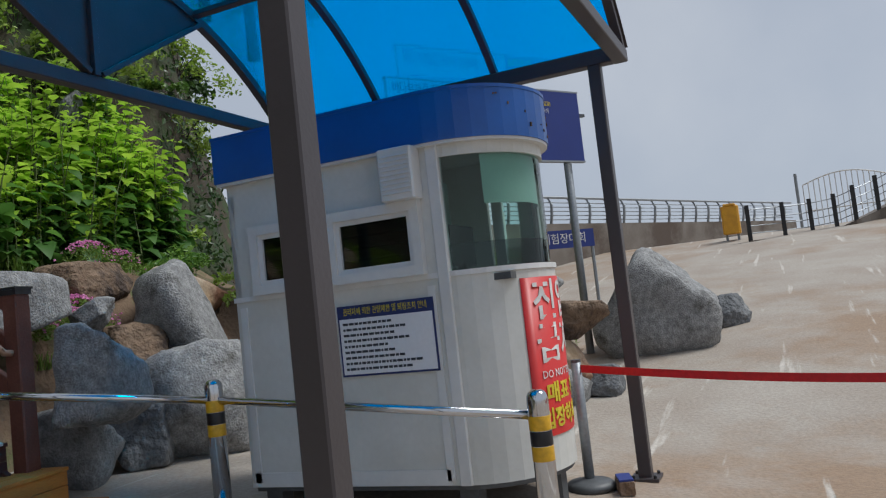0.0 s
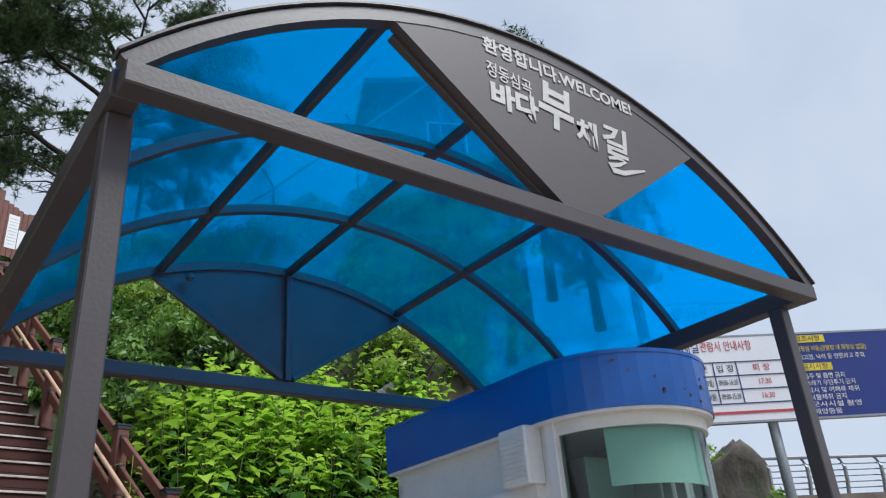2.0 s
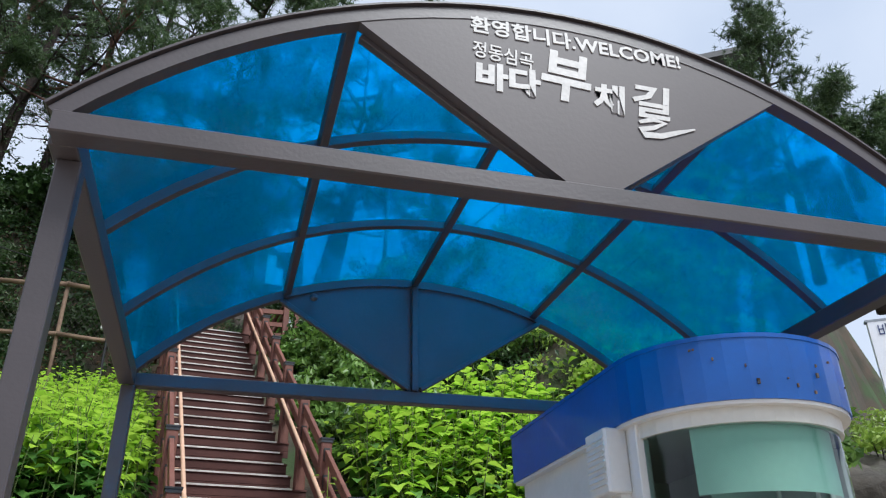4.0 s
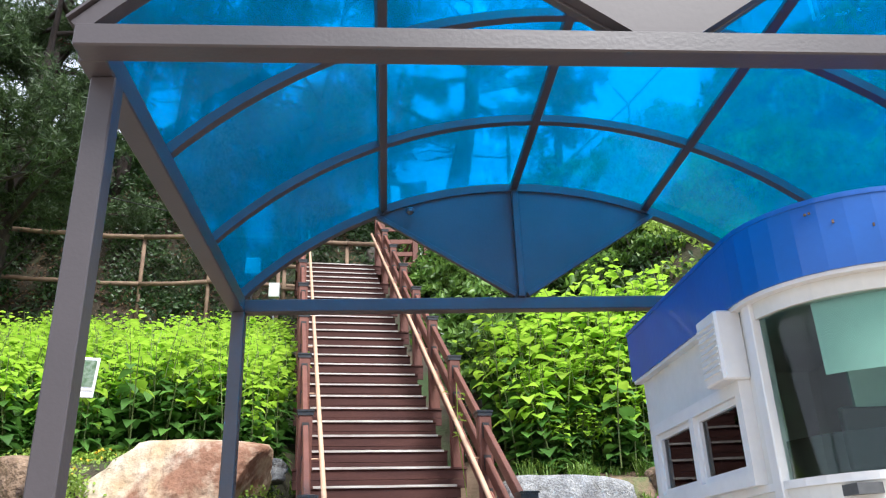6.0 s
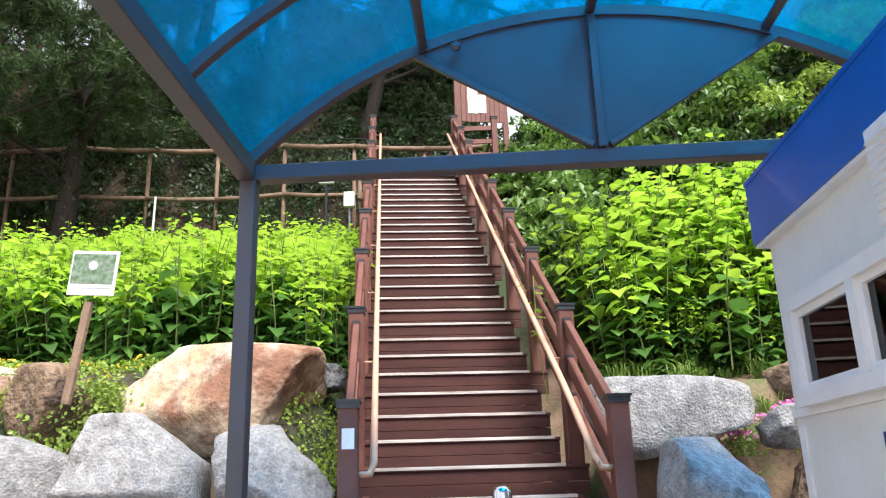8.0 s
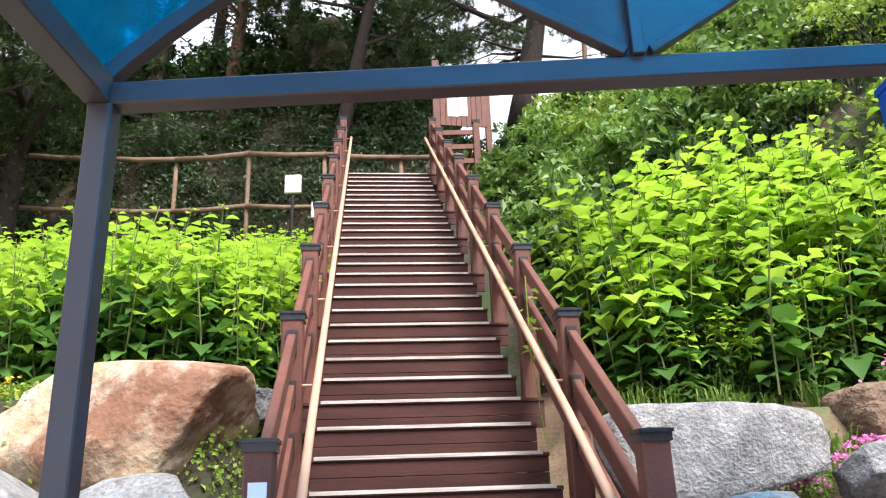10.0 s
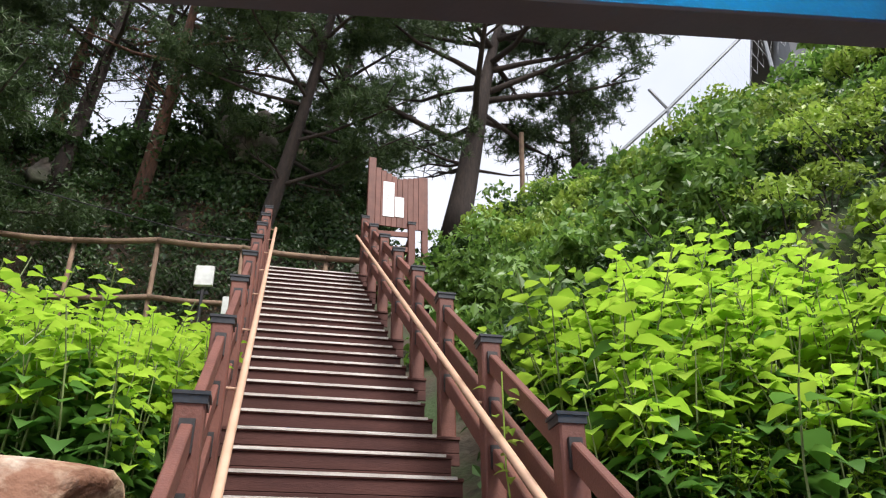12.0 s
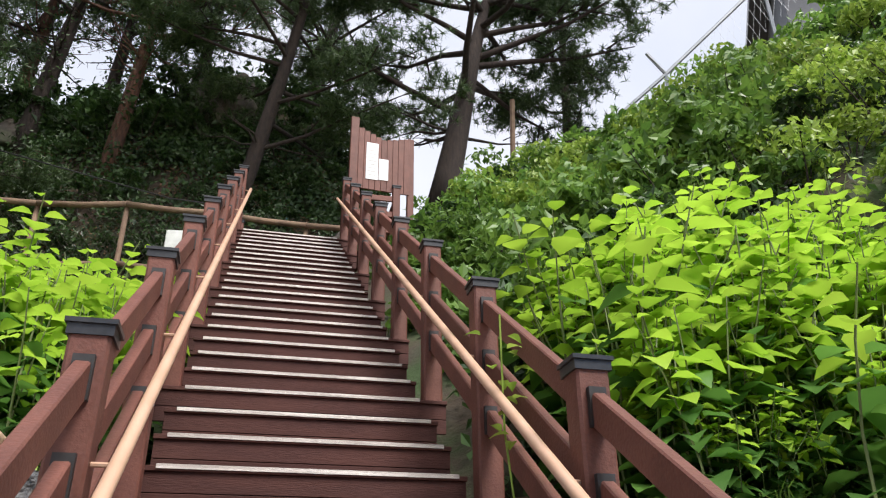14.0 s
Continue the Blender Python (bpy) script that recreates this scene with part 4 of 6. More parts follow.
def build_stanchion(x, y, h):
    g = paved(x, y)
    th = thing("stanchion", pose(x, y, g), "grey belt stanchion with a weighted foot", "stanchion", "stanchions across the road")
    part("pole", Shape().tube([(0, 0, 0.05), (0, 0, h)], 0.034, 14), RAIL_GREY, th, "", True)
    part("foot", Shape().lathe([(0.17, 0), (0.17, 0.03), (0.14, 0.05), (0.04, 0.07)], (0, 0, 0), 24), GREY_PLASTIC, th, "", True)
    part("head", Shape().tube([(0, 0, h), (0, 0, h + 0.02)], 0.034, 14), GREY_PLASTIC, th)
    return th


ST_A, ST_B = (4.7, 1.1), (3.75, -1.87)
build_stanchion(*ST_A, 0.84)
pv = thing("paving_block", pose(4.66, 0.86, paved(4.66, 0.86), 0, 0, 20), "dark blue and brick-red paving block beside the stanchion", "block")
part("block_body", Shape().box((0, 0, 0.045), (0.2, 0.1, 0.09), None, 0.006), ROCK_BROWN, pv)
part("block_top", Shape().box((0, 0, 0.098), (0.19, 0.094, 0.014), None, 0.003), SIGN_BLUE, pv)
build_stanchion(*ST_B, 0.84)
belt = Shape()
n = 12
for i in range(n + 1):
    f = i / n
    x, y = ST_A[0] + (ST_B[0] - ST_A[0]) * f, ST_A[1] + (ST_B[1] - ST_A[1]) * f
    z = paved(*ST_A) + 0.8 + (paved(*ST_B) - paved(*ST_A)) * f - 0.05 * math.sin(math.pi * f)
    belt.v += [(x, y, z - 0.025), (x, y, z + 0.025), (x + 0.003, y, z + 0.025), (x + 0.003, y, z - 0.025)]
for i in range(n):
    for j in range(4):
        belt.f.append((4 * i + j, 4 * i + (j + 1) % 4, 4 * i + 4 + (j + 1) % 4, 4 * i + 4 + j))
single("barrier_belt", belt, RED_TAPE, "red webbing belt stretched between two stanchions", "belt")


# ---- road side ----
A, B = Vector((7.59, 3.75, 0)), Vector((10.19, 2.12, 0))
sg_len = (B - A).length
sg = thing("notice_sign", pose(A.x, A.y, 0.26, 0, 0, math.degrees(math.atan2(B.y - A.y, B.x - A.x))), "large white and blue visitor notice sign on two posts", "sign")
Z0, Z1 = 2.94, 3.89
split = 0.535 * sg_len
part("sign_panel", Shape().box((split / 2, 0, (Z0 + Z1) / 2), (split, 0.06, Z1 - Z0)), SIGN_WHITE, sg, "white panel with opening hours")
bp = part("sign_panel", Shape().box(((split + sg_len) / 2 + 0.002, 0, (Z0 + Z1) / 2), (sg_len - split, 0.062, Z1 - Z0)), SIGN_BLUE, sg, "blue panel with rules in white")
part("edge_frame", Shape().box((sg_len / 2, 0.002, Z0 - 0.012), (sg_len + 0.03, 0.07, 0.022)).box((sg_len / 2, 0.002, Z1 + 0.012), (sg_len + 0.03, 0.07, 0.022)), RAIL_GREY, sg)
for x in (0.42 * sg_len, 0.93 * sg_len):
    gx_, gy_ = A.x + (B.x - A.x) * x / sg_len, A.y + (B.y - A.y) * x / sg_len
    part("post", Shape().tube([(x, 0.09, ground_at(gx_, gy_) - 0.26 - 0.4), (x, 0.09, Z1 - 0.1)], 0.055, 12), RAIL_GREY, sg, "", True)
part("camera_arm", Shape().box((sg_len + 0.06, 0.05, 3.6), (0.2, 0.05, 0.04)).box((sg_len + 0.04, 0.05, 3.75), (0.03, 0.04, 0.22)), GREY_PLASTIC, sg)


def sign_text(text, x, z, size, mat, width, align="CENTER"):
    words(text, size, mat, pose(x, -0.034, z, 90), sg, "lettering", 0.001, align, "", 0, width)


sign_text("바다부채길", 0.33, 3.78, 0.16, INK_BLUE, 0.5)
sign_text("관람시 안내사항", 0.9, 3.78, 0.13, INK_RED, 0.6)
tx0, tx1, tz0, tz1 = 0.12, split - 0.1, 3.13, 3.6
tb = Shape()
for z in (tz0, tz0 + 0.157, tz0 + 0.313, tz1):
    tb.box(((tx0 + tx1) / 2 + (0.12 if tz0 < z < tz1 else 0), -0.034, z), (tx1 - tx0 - (0.24 if tz0 < z < tz1 else 0), 0.004, 0.012))
cols = (tx0, tx0 + 0.24, tx0 + 0.58, tx0 + 0.85, tx1)
for x in cols:
    tb.box((x, -0.034, (tz0 + tz1) / 2), (0.012, 0.0042, tz1 - tz0))
part("table_lines", tb, INK_BLUE, sg)
sign_text("운영", tx0 + 0.12, 3.42, 0.1, INK_BLUE, 0.17)
sign_text("시간", tx0 + 0.12, 3.3, 0.1, INK_BLUE, 0.17)
for j, row in enumerate((("구 분", "입 장", "퇴 장"), ("하계(4월-10월)", "09:00-16:30", "17:30"), ("동계(11월-3월)", "09:00-15:30", "16:30"))):
    for i, t in enumerate(row):
        c = (cols[i + 1] + cols[i + 2]) / 2
        w = min((cols[i + 2] - cols[i + 1]) * 0.8, 0.3 if j else 0.2)
        sign_text(t, c, tz1 - 0.078 - j * 0.157, 0.09, INK_RED if i == 2 else INK_BLACK, w if i < 2 or j == 0 else 0.14)
part("text_line", Shape().box((split / 2, -0.034, 3.03), (split * 0.85, 0.003, 0.03)), INK_RED, sg)
for z, t in ((3.83, "협조사항"), (3.5, "금지사항")):
    part("title_bar", Shape().box((split + 0.24, -0.035, z), (0.4, 0.004, 0.085)), INK_YELLOW, sg)
    words(t, 0.075, INK_BLACK, pose(split + 0.24, -0.038, z, 90), sg, "lettering", 0.001, "CENTER", "", 0, 0.3)
lines = ((3.71, "-화장실 이용(관람장 내 화장실 없음)", INK_YELLOW, 0.85), (3.61, "-미끄럼, 낙석 등 안전사고 주의", INK_WHITE, 0.8), (3.39, "-음주 및 흡연 금지", INK_WHITE, 0.5), (3.31, "-쓰레기 무단투기 금지", INK_WHITE, 0.6), (3.23, "-낚시 및 어패류 채취", INK_WHITE, 0.62), (3.15, "-식물채취 금지", INK_WHITE, 0.45), (3.07, "-군사시설 촬영", INK_WHITE, 0.6), (2.99, "-해양동물", INK_WHITE, 0.35))
for z, t, mat, w in lines:
    sign_text(t, split + 0.06 + w / 2, z, 0.07, mat, w)

bb = thing("event_banner", pose(12.2, 3.1, 0, 0, 0, -42), "blue event banner below the sea wall", "banner")
part("banner_cloth", Shape().box((0, 0, 2.3), (1.3, 0.02, 0.3)), SIGN_BLUE, bb, "blue cloth banner with white lettering")
words("체험장대회", 0.19, INK_WHITE, pose(0.05, -0.014, 2.3, 90), bb, "lettering", 0.001, "CENTER", "", 0, 0.85)
for x in (-0.62, 0.62):
    part("stake", Shape().tube([(x, 0.03, 0.7), (x, 0.03, 2.45)], 0.03, 6), RAIL_GREY, bb)


finish_words()


# ---- rocks ----
def rock_shape(size, seed, cuts=9, rough=0.1, detail=3, boxy=0.75):
    """A boulder: a ball cut by planes, with worn edges and a rough skin."""
    rnd = random.Random(seed)
    bm = bmesh.new()
    bmesh.ops.create_icosphere(bm, subdivisions=detail + 1, radius=1.0)
    planes = []
    for _ in range(cuts):
        d = Vector((rnd.gauss(0, 1), rnd.gauss(0, 1), rnd.gauss(0, 0.8))).normalized()
        planes.append((d, rnd.uniform(0.5, 0.8)))
    off = Vector((rnd.uniform(0, 50), rnd.uniform(0, 50), rnd.uniform(0, 50)))
    for v in bm.verts:
        p = v.co.copy()
        p *= (1 - boxy) + boxy * 0.86 / (abs(p.x) ** 5 + abs(p.y) ** 5 + abs(p.z) ** 5) ** 0.2
        for d, k in planes:
            e = p.dot(d) - k
            if e > 0:
                p -= d * e * 0.97
        p *= 1 + rough * noise.fractal(p * 1.6 + off, 0.9, 2.1, 6) + rough * 0.5 * abs(noise.noise(p * 5 + off))
        v.co = Vector((p.x * size[0], p.y * size[1], p.z * size[2])) * 1.25
    sh = Shape()
    sh.v = [tuple(v.co) for v in bm.verts]
    sh.f = [tuple(v.index for v in f.verts) for f in bm.faces]
    bm.free()
    return sh


def rock(x, y, z, sx, sy, sz, mat, label, seed, yaw=0.0, cuts=9, tilt=0.0, rough=0.1):
    return single("rock", rock_shape((sx, sy, sz), seed, cuts, rough), mat, label, "rock", "", "", True, pose(x, y, z, tilt, 0, yaw))


GREY_L, TAN_L, BROWN_L, SLATE_L = ("large speckled grey granite boulder in the bank", "big tan and rust weathered boulder in the bank",
                                   "rust-brown angular rock in the bank", "dark slate-grey rock in the bank")
# left of the stair, two courses
rock(0.17, 5.98, 2.06, 0.98, 0.5, 0.42, ROCK_TAN, TAN_L, 11, 4, 8, 0, 0.06)
rock(0.86, 4.95, 1.38, 0.42, 0.4, 0.36, GRANITE, GREY_L, 12, 20)
rock(-0.03, 4.85, 1.42, 0.46, 0.42, 0.42, GRANITE, GREY_L, 13, 10, 5, 0, 0.05)
rock(-0.95, 4.9, 1.32, 0.5, 0.42, 0.42, GRANITE, GREY_L, 14, 40, 5, 0, 0.05)
rock(-1.05, 5.75, 2.0, 0.36, 0.36, 0.34, ROCK_BROWN, BROWN_L, 15, 15)
rock(-2.0, 5.0, 1.2, 0.6, 0.45, 0.55, ROCK_SLATE, SLATE_L, 16, 0)
rock(-2.0, 5.9, 2.0, 0.5, 0.4, 0.4, ROCK_TAN, TAN_L, 17, 70)
rock(0.78, 6.5, 2.3, 0.3, 0.26, 0.14, ROCK_SLATE, SLATE_L, 18, 0)
rock(0.95, 4.55, 0.72, 0.4, 0.34, 0.36, ROCK_BROWN, BROWN_L, 19, 0)
rock(0.1, 4.45, 0.7, 0.5, 0.34, 0.38, ROCK_SLATE, SLATE_L, 20, 0)
rock(-0.85, 4.45, 0.65, 0.46, 0.36, 0.36, GRANITE, GREY_L, 22, 60)
rock(-3.1, 5.3, 1.2, 0.65, 0.55, 0.75, GRANITE, GREY_L, 21, 0)
rock(3.7, 5.5, 1.8, 0.52, 0.36, 0.3, GRANITE, GREY_L, 31, 4, 5, 0, 0.05)
rock(3.62, 4.35, 1.22, 0.36, 0.3, 0.33, GRANITE, GREY_L, 32, 15, 6)
made = set(scene.objects)
# between the stair and the booth
rock(4.75, 5.85, 1.75, 0.36, 0.34, 0.22, ROCK_SLATE, SLATE_L, 33, 0)
rock(4.6, 5.0, 1.12, 0.3, 0.3, 0.36, ROCK_BROWN, BROWN_L, 34, 30)
rock(3.68, 4.62, 0.62, 0.36, 0.34, 0.3, GRANITE, GREY_L, 35, 0)
rock(4.2, 4.55, 0.66, 0.28, 0.28, 0.24, ROCK_SLATE, SLATE_L, 36, 50)
rock(4.75, 4.35, 0.75, 0.46, 0.42, 0.5, GRANITE, GREY_L, 37, 25, 5)
rock(5.35, 5.0, 1.3, 0.46, 0.44, 0.66, GRANITE, GREY_L, 38, 70, 5)
rock(5.05, 5.8, 1.9, 0.5, 0.32, 0.22, ROCK_BROWN, BROWN_L, 39, 12)
rock(6.0, 5.6, 1.7, 0.5, 0.4, 0.4, ROCK_TAN, TAN_L, 40, 0)
rock(4.25, 4.95, 1.62, 0.16, 0.14, 0.12, GRANITE, "small round grey stone in the bank", 41, 0)
settle(made)
# beyond the booth
rock(10.2, 1.42, 1.12, 0.55, 0.74, 0.66, GRANITE, "huge grey granite boulder beside the concrete road", 51, 12, 6, 0, 0.1)
rock(11.3, 0.55, 0.9, 0.3, 0.24, 0.22, ROCK_SLATE, SLATE_L, 52, 0)
rock(8.0, 2.0, 1.12, 0.3, 0.4, 0.2, ROCK_BROWN, BROWN_L, 53, 20)
rock(7.75, 2.15, 0.72, 0.32, 0.32, 0.28, ROCK_TAN, TAN_L, 54, 60)
rock(7.5, 2.0, 0.4, 0.3, 0.3, 0.26, GRANITE, GREY_L, 55, 10)
rock(7.9, 1.75, 0.42, 0.22, 0.26, 0.18, ROCK_SLATE, SLATE_L, 56, 0)
rock(8.3, 2.45, 1.55, 0.4, 0.32, 0.2, GRANITE, GREY_L, 57, 30)
rock(7.0, 2.6, 0.95, 0.5, 0.4, 0.48, ROCK_SLATE, SLATE_L, 58, 15)
rock(6.2, 3.3, 1.0, 0.55, 0.5, 0.6, ROCK_BROWN, BROWN_L, 59, 0)
rock(9.3, 4.55, 2.25, 1.05, 0.7, 0.95, CLIFF, "jagged dark rock outcrop behind the booth", 60, 25, 12, 0, 0.2)
rock(7.9, 5.3, 2.45, 1.1, 0.8, 1.05, CLIFF, "jagged dark rock outcrop behind the booth", 61, 50, 12, 0, 0.2)
made = set(scene.objects)
# rock faces in the steep bank
for i, (x, y, s) in enumerate(((4.6, 7.75, 0.55), (5.6, 7.8, 0.7), (6.7, 7.9, 0.8), (3.9, 8.0, 0.45))):
    rock(x, y, land(x, y) + 0.05, s * 0.75, s * 0.45, s * 0.4, ROCK_SLATE, "dark rock face showing through the bank", 70 + i, 30 * i, 11, 0, 0.18)
for i, (x, y, s) in enumerate(((0.9, 16.2, 0.5), (2.1, 16.4, 0.5), (-0.8, 18.6, 1.2), (-5.0, 17.9, 0.7))):
    rock(x, y, land(x, y), s * 0.8, s * 0.55, s * 0.65, CLIFF, "dark mossy crag on the cliff", 80 + i, 40 * i, 11, 0, 0.2)


# ---- leafy plants ----
def leaf_blade(sh, base, out, up, length, width, droop=0.3):
    """A pointed oval leaf folded along its midrib."""
    out, up = out.normalized(), up.normalized()
    side = out.cross(up).normalized()
    k = len(sh.v)
    prof = ((0.0, 0.0), (0.18, 0.8), (0.42, 1.0), (0.7, 0.62), (1.0, 0.0))
    mids, ls, rs = [], [], []
    for t, w in prof:
        c = base + out * (length * t) - up * (droop * length * t * t)
        mids.append(c)
        ls.append(c + side * (w * width / 2) + up * (0.16 * w * width))
        rs.append(c - side * (w * width / 2) + up * (0.16 * w * width))
    sh.v += [tuple(v) for v in (mids[0], mids[1], mids[2], mids[3], mids[4], ls[1], ls[2], ls[3], rs[1], rs[2], rs[3])]
    sh.f += [tuple(k + i for i in q) for q in ((0, 1, 5), (1, 2, 6, 5), (2, 3, 7, 6), (3, 4, 7), (0, 8, 1), (1, 8, 9, 2), (2, 9, 10, 3), (3, 10, 4))]


def leafy_plant(seed, height, name="leafy_plant"):
    """A clump of upright stems with opposite pairs of broad pointed leaves."""
    rnd = random.Random(seed)
    th = thing(name, pose(0, 0, 0), "tall bright green broad-leaved plant growing on the bank", "plant", "leafy plants on the bank")
    stems, upper_lit, lower_shaded = Shape(), Shape(), Shape()
    for s in range(rnd.randint(7, 9)):
        h = height * rnd.uniform(0.72, 1.08)
        lean = Vector((rnd.gauss(0, 0.13), rnd.gauss(0, 0.13), 0))
        foot = Vector((rnd.gauss(0, 0.13), rnd.gauss(0, 0.13), -0.05))
        pts = [foot + lean * (h * t * t) + Vector((0, 0, (h + 0.05) * t)) for t in (0, 0.35, 0.7, 1.0)]
        stems.tube(pts, [0.008, 0.007, 0.005, 0.003], 4, False)
        n = int(h / 0.085)
        turn = rnd.uniform(0, 6.28)
        for i in range(1, n + 1):
            t = i / n
            c = foot + lean * (h * t * t) + Vector((0, 0, h * t))
            turn += 1.57 + rnd.gauss(0, 0.25)
            size = (0.2 - 0.06 * t) * rnd.uniform(0.8, 1.2) * (0.55 if i == n else 1.0)
            for a in (turn, turn + math.pi):
                if rnd.random() < 0.12:
                    continue
                d = Vector((math.cos(a), math.sin(a), rnd.uniform(-0.25, 0.15) + 0.35 * (t > 0.85)))
                # upper leaves get the sky-lit green, lower ones the shade-darkened green
                tgt = upper_lit if t + rnd.gauss(0, 0.1) > 0.66 else lower_shaded
                leaf_blade(tgt, c + d.normalized() * 0.03, d, Vector((0, 0, 1)) + d * 0.1, size, size * rnd.uniform(0.72, 0.9), rnd.uniform(0.15, 0.55))
    part("stalk", stems, STEM, th)
    part("upper_foliage", upper_lit, LEAF_TOP, th, "yellow-green upper leaves, coloured bright for the skylight on them", True)["kind"] = "stuff"
    part("lower_foliage", lower_shaded, LEAF_LOW, th, "green lower leaves, coloured darker for the shade inside the clump", True)["kind"] = "stuff"
    return th


rnd = random.Random(5)
kinds = [leafy_plant(100 + i, (1.0, 1.15, 1.3)[i % 3]) for i in range(6)]
spots = []


def scatter(count, box, gap, ok, tries=30000):
    out = []
    for _ in range(tries):
        if len(out) >= count:
            break
        x, y = rnd.uniform(box[0], box[1]), rnd.uniform(box[2], box[3])
        if not ok(x, y):
            continue
        if all((x - a) ** 2 + (y - b) ** 2 > gap * gap for a, b, *_ in out):
            out.append((x, y))
    return out


def beside_stair(x, y):
    return (STAIR.inverted() @ (SITE @ Vector((x, y, 0)))).x


right_bed = scatter(105, (3.6, 7.3, 6.3, 7.8), 0.21, lambda x, y: beside_stair(x, y) > 1.2 and y > 6.42 + 0.12 * (x - 4))
left_bed = scatter(250, (-5.5, 1.6, 6.3, 14.5), 0.34, lambda x, y: beside_stair(x, y) < -1.15 and y > 6.45 + 0.1 * math.sin(x * 3) and x > -3.5 - (y - 7) * 0.4)
front_row = scatter(34, (3.65, 6.8, 6.38, 6.75), 0.17, lambda x, y: beside_stair(x, y) > 1.15 and y > 6.38 + 0.1 * (x - 4))
left_bed += scatter(6, (-2.0, -1.5, 4.9, 5.4), 0.25, lambda x, y: True)
for i, (x, y) in enumerate(right_bed + left_bed + front_row):
    right = i < len(right_bed)
    s = (rnd.uniform(1.1, 1.36) if right else rnd.uniform(0.85, 1.1) if y < 8.5 else rnd.uniform(0.75, 1.0)) * (1.0 if y > 6.6 else 0.8) * (0.72 if i >= len(right_bed) + len(left_bed) else 1.0)
    m = pose(x, y, land(x, y) - 0.02, rnd.gauss(0, 4), rnd.gauss(0, 4), rnd.uniform(0, 360))
    k = kinds[i % 6]
    if i < 6:
        k.matrix_basis = m @ Matrix.Scale(s, 4)
    else:
        k2 = copy_thing(k, m)
        k2.scale = (s, s, s)


# ---- shrubs, ivy and grass ----
def leaf_cloud(points, normals, size, seed, spread=0.9, ratio=0.55):
    """Many small folded leaves at the given places, turned about their normals."""
    r = np.random.RandomState(seed)
    n = len(points)
    P, N = np.asarray(points, float), np.asarray(normals, float)
    N = N + r.normal(0, spread, (n, 3))
    N /= np.linalg.norm(N, axis=1, keepdims=True)
    A = np.cross(N, r.normal(0, 1, (n, 3)))
    A /= np.linalg.norm(A, axis=1, keepdims=True) + 1e-9
    B = np.cross(N, A)
    L = (size * r.uniform(0.6, 1.35, n))[:, None]
    W = L * ratio * 0.5
    v = np.stack([P - A * L / 2, P + B * W + N * W * 0.3, P + A * L / 2, P - B * W + N * W * 0.3], 1).reshape(-1, 3)
    f = np.arange(4 * n).reshape(-1, 4)
    return v, np.concatenate([f[:, [0, 1, 2]], f[:, [0, 2, 3]]])


def cloud_mesh(name, v, f, mat):
    me = bpy.data.meshes.new(name)
    me.from_pydata(v.tolist(), [], f.tolist())
    me.materials.append(mat)
    return me


def shrub(seed, mat, leaves=900, size=0.06, label="rounded green shrub growing on the steep bank"):
    """A loose shrub: twigs and several overlapping tufts of small leaves."""
    r = np.random.RandomState(seed)
    th = thing("shrub", pose(0, 0, 0), label, "shrub", "shrubs on the bank")
    lobes = [(r.normal(0, 0.34), r.normal(0, 0.34), r.uniform(0.12, 0.62), r.uniform(0.16, 0.34)) for _ in range(9)]
    pts, nrm = [], []
    for _ in range(leaves):
        x, y, z, rad = lobes[r.randint(len(lobes))]
        d = r.normal(0, 1, 3)
        d /= np.linalg.norm(d)
        d[2] = abs(d[2]) * 0.9 - 0.15
        k = rad * r.uniform(0.55, 1.15)
        pts.append((x + d[0] * k, y + d[1] * k, max(0.0, z + d[2] * k)))
        nrm.append((d[0] * 0.5, d[1] * 0.5, d[2] * 0.5 + 0.6))
    tw = Shape()
    for x, y, z, rad in lobes:
        tw.tube([(0, 0, -0.1), (x * 0.4, y * 0.4, z * 0.6), (x, y, z + rad * 0.5)], [0.014, 0.009, 0.003], 4, False)
    part("branchwork", tw, BARK, th)
    v, f = leaf_cloud(pts, nrm, size, seed)
    ob = new("foliage", cloud_mesh("foliage", v, f, mat))
    ob.parent = th
    ob["kind"] = "stuff"
    return th


shrubs = [shrub(200 + i, (LEAF_BUSH, LEAF_YEL, LEAF_BUSH, LEAF_IVY, LEAF_YEL, LEAF_BUSH)[i], (900, 800, 1000, 900, 800, 800)[i], (0.12, 0.095, 0.1, 0.11, 0.08, 0.135)[i]) for i in range(6)]
places = scatter(230, (3.2, 12.0, 7.9, 15.5), 0.42, lambda x, y: beside_stair(x, y) > 1.75 and y + 0.6 - 0.84 * (x + 0.3) > 0.4 and y < 15.2 - 0.67 * (x - 6.5))
tall_places = [(10.4, 11.6), (11.2, 11.2), (11.8, 10.9), (10.9, 12.2), (12.2, 11.6), (9.7, 12.1), (11.6, 12.0)]
places += tall_places + [(x, y) for x, y in ((6.0, 6.6), (7.0, 6.9), (6.6, 5.9), (7.6, 4.6), (8.6, 3.4), (7.0, 3.6), (6.4, 4.9), (8.4, 2.9))]
low_places = scatter(110, (-12.0, 2.6, 16.2, 20.5), 0.55, lambda x, y: not (beside_stair(x, y) > -1.2 and y < 16.2))
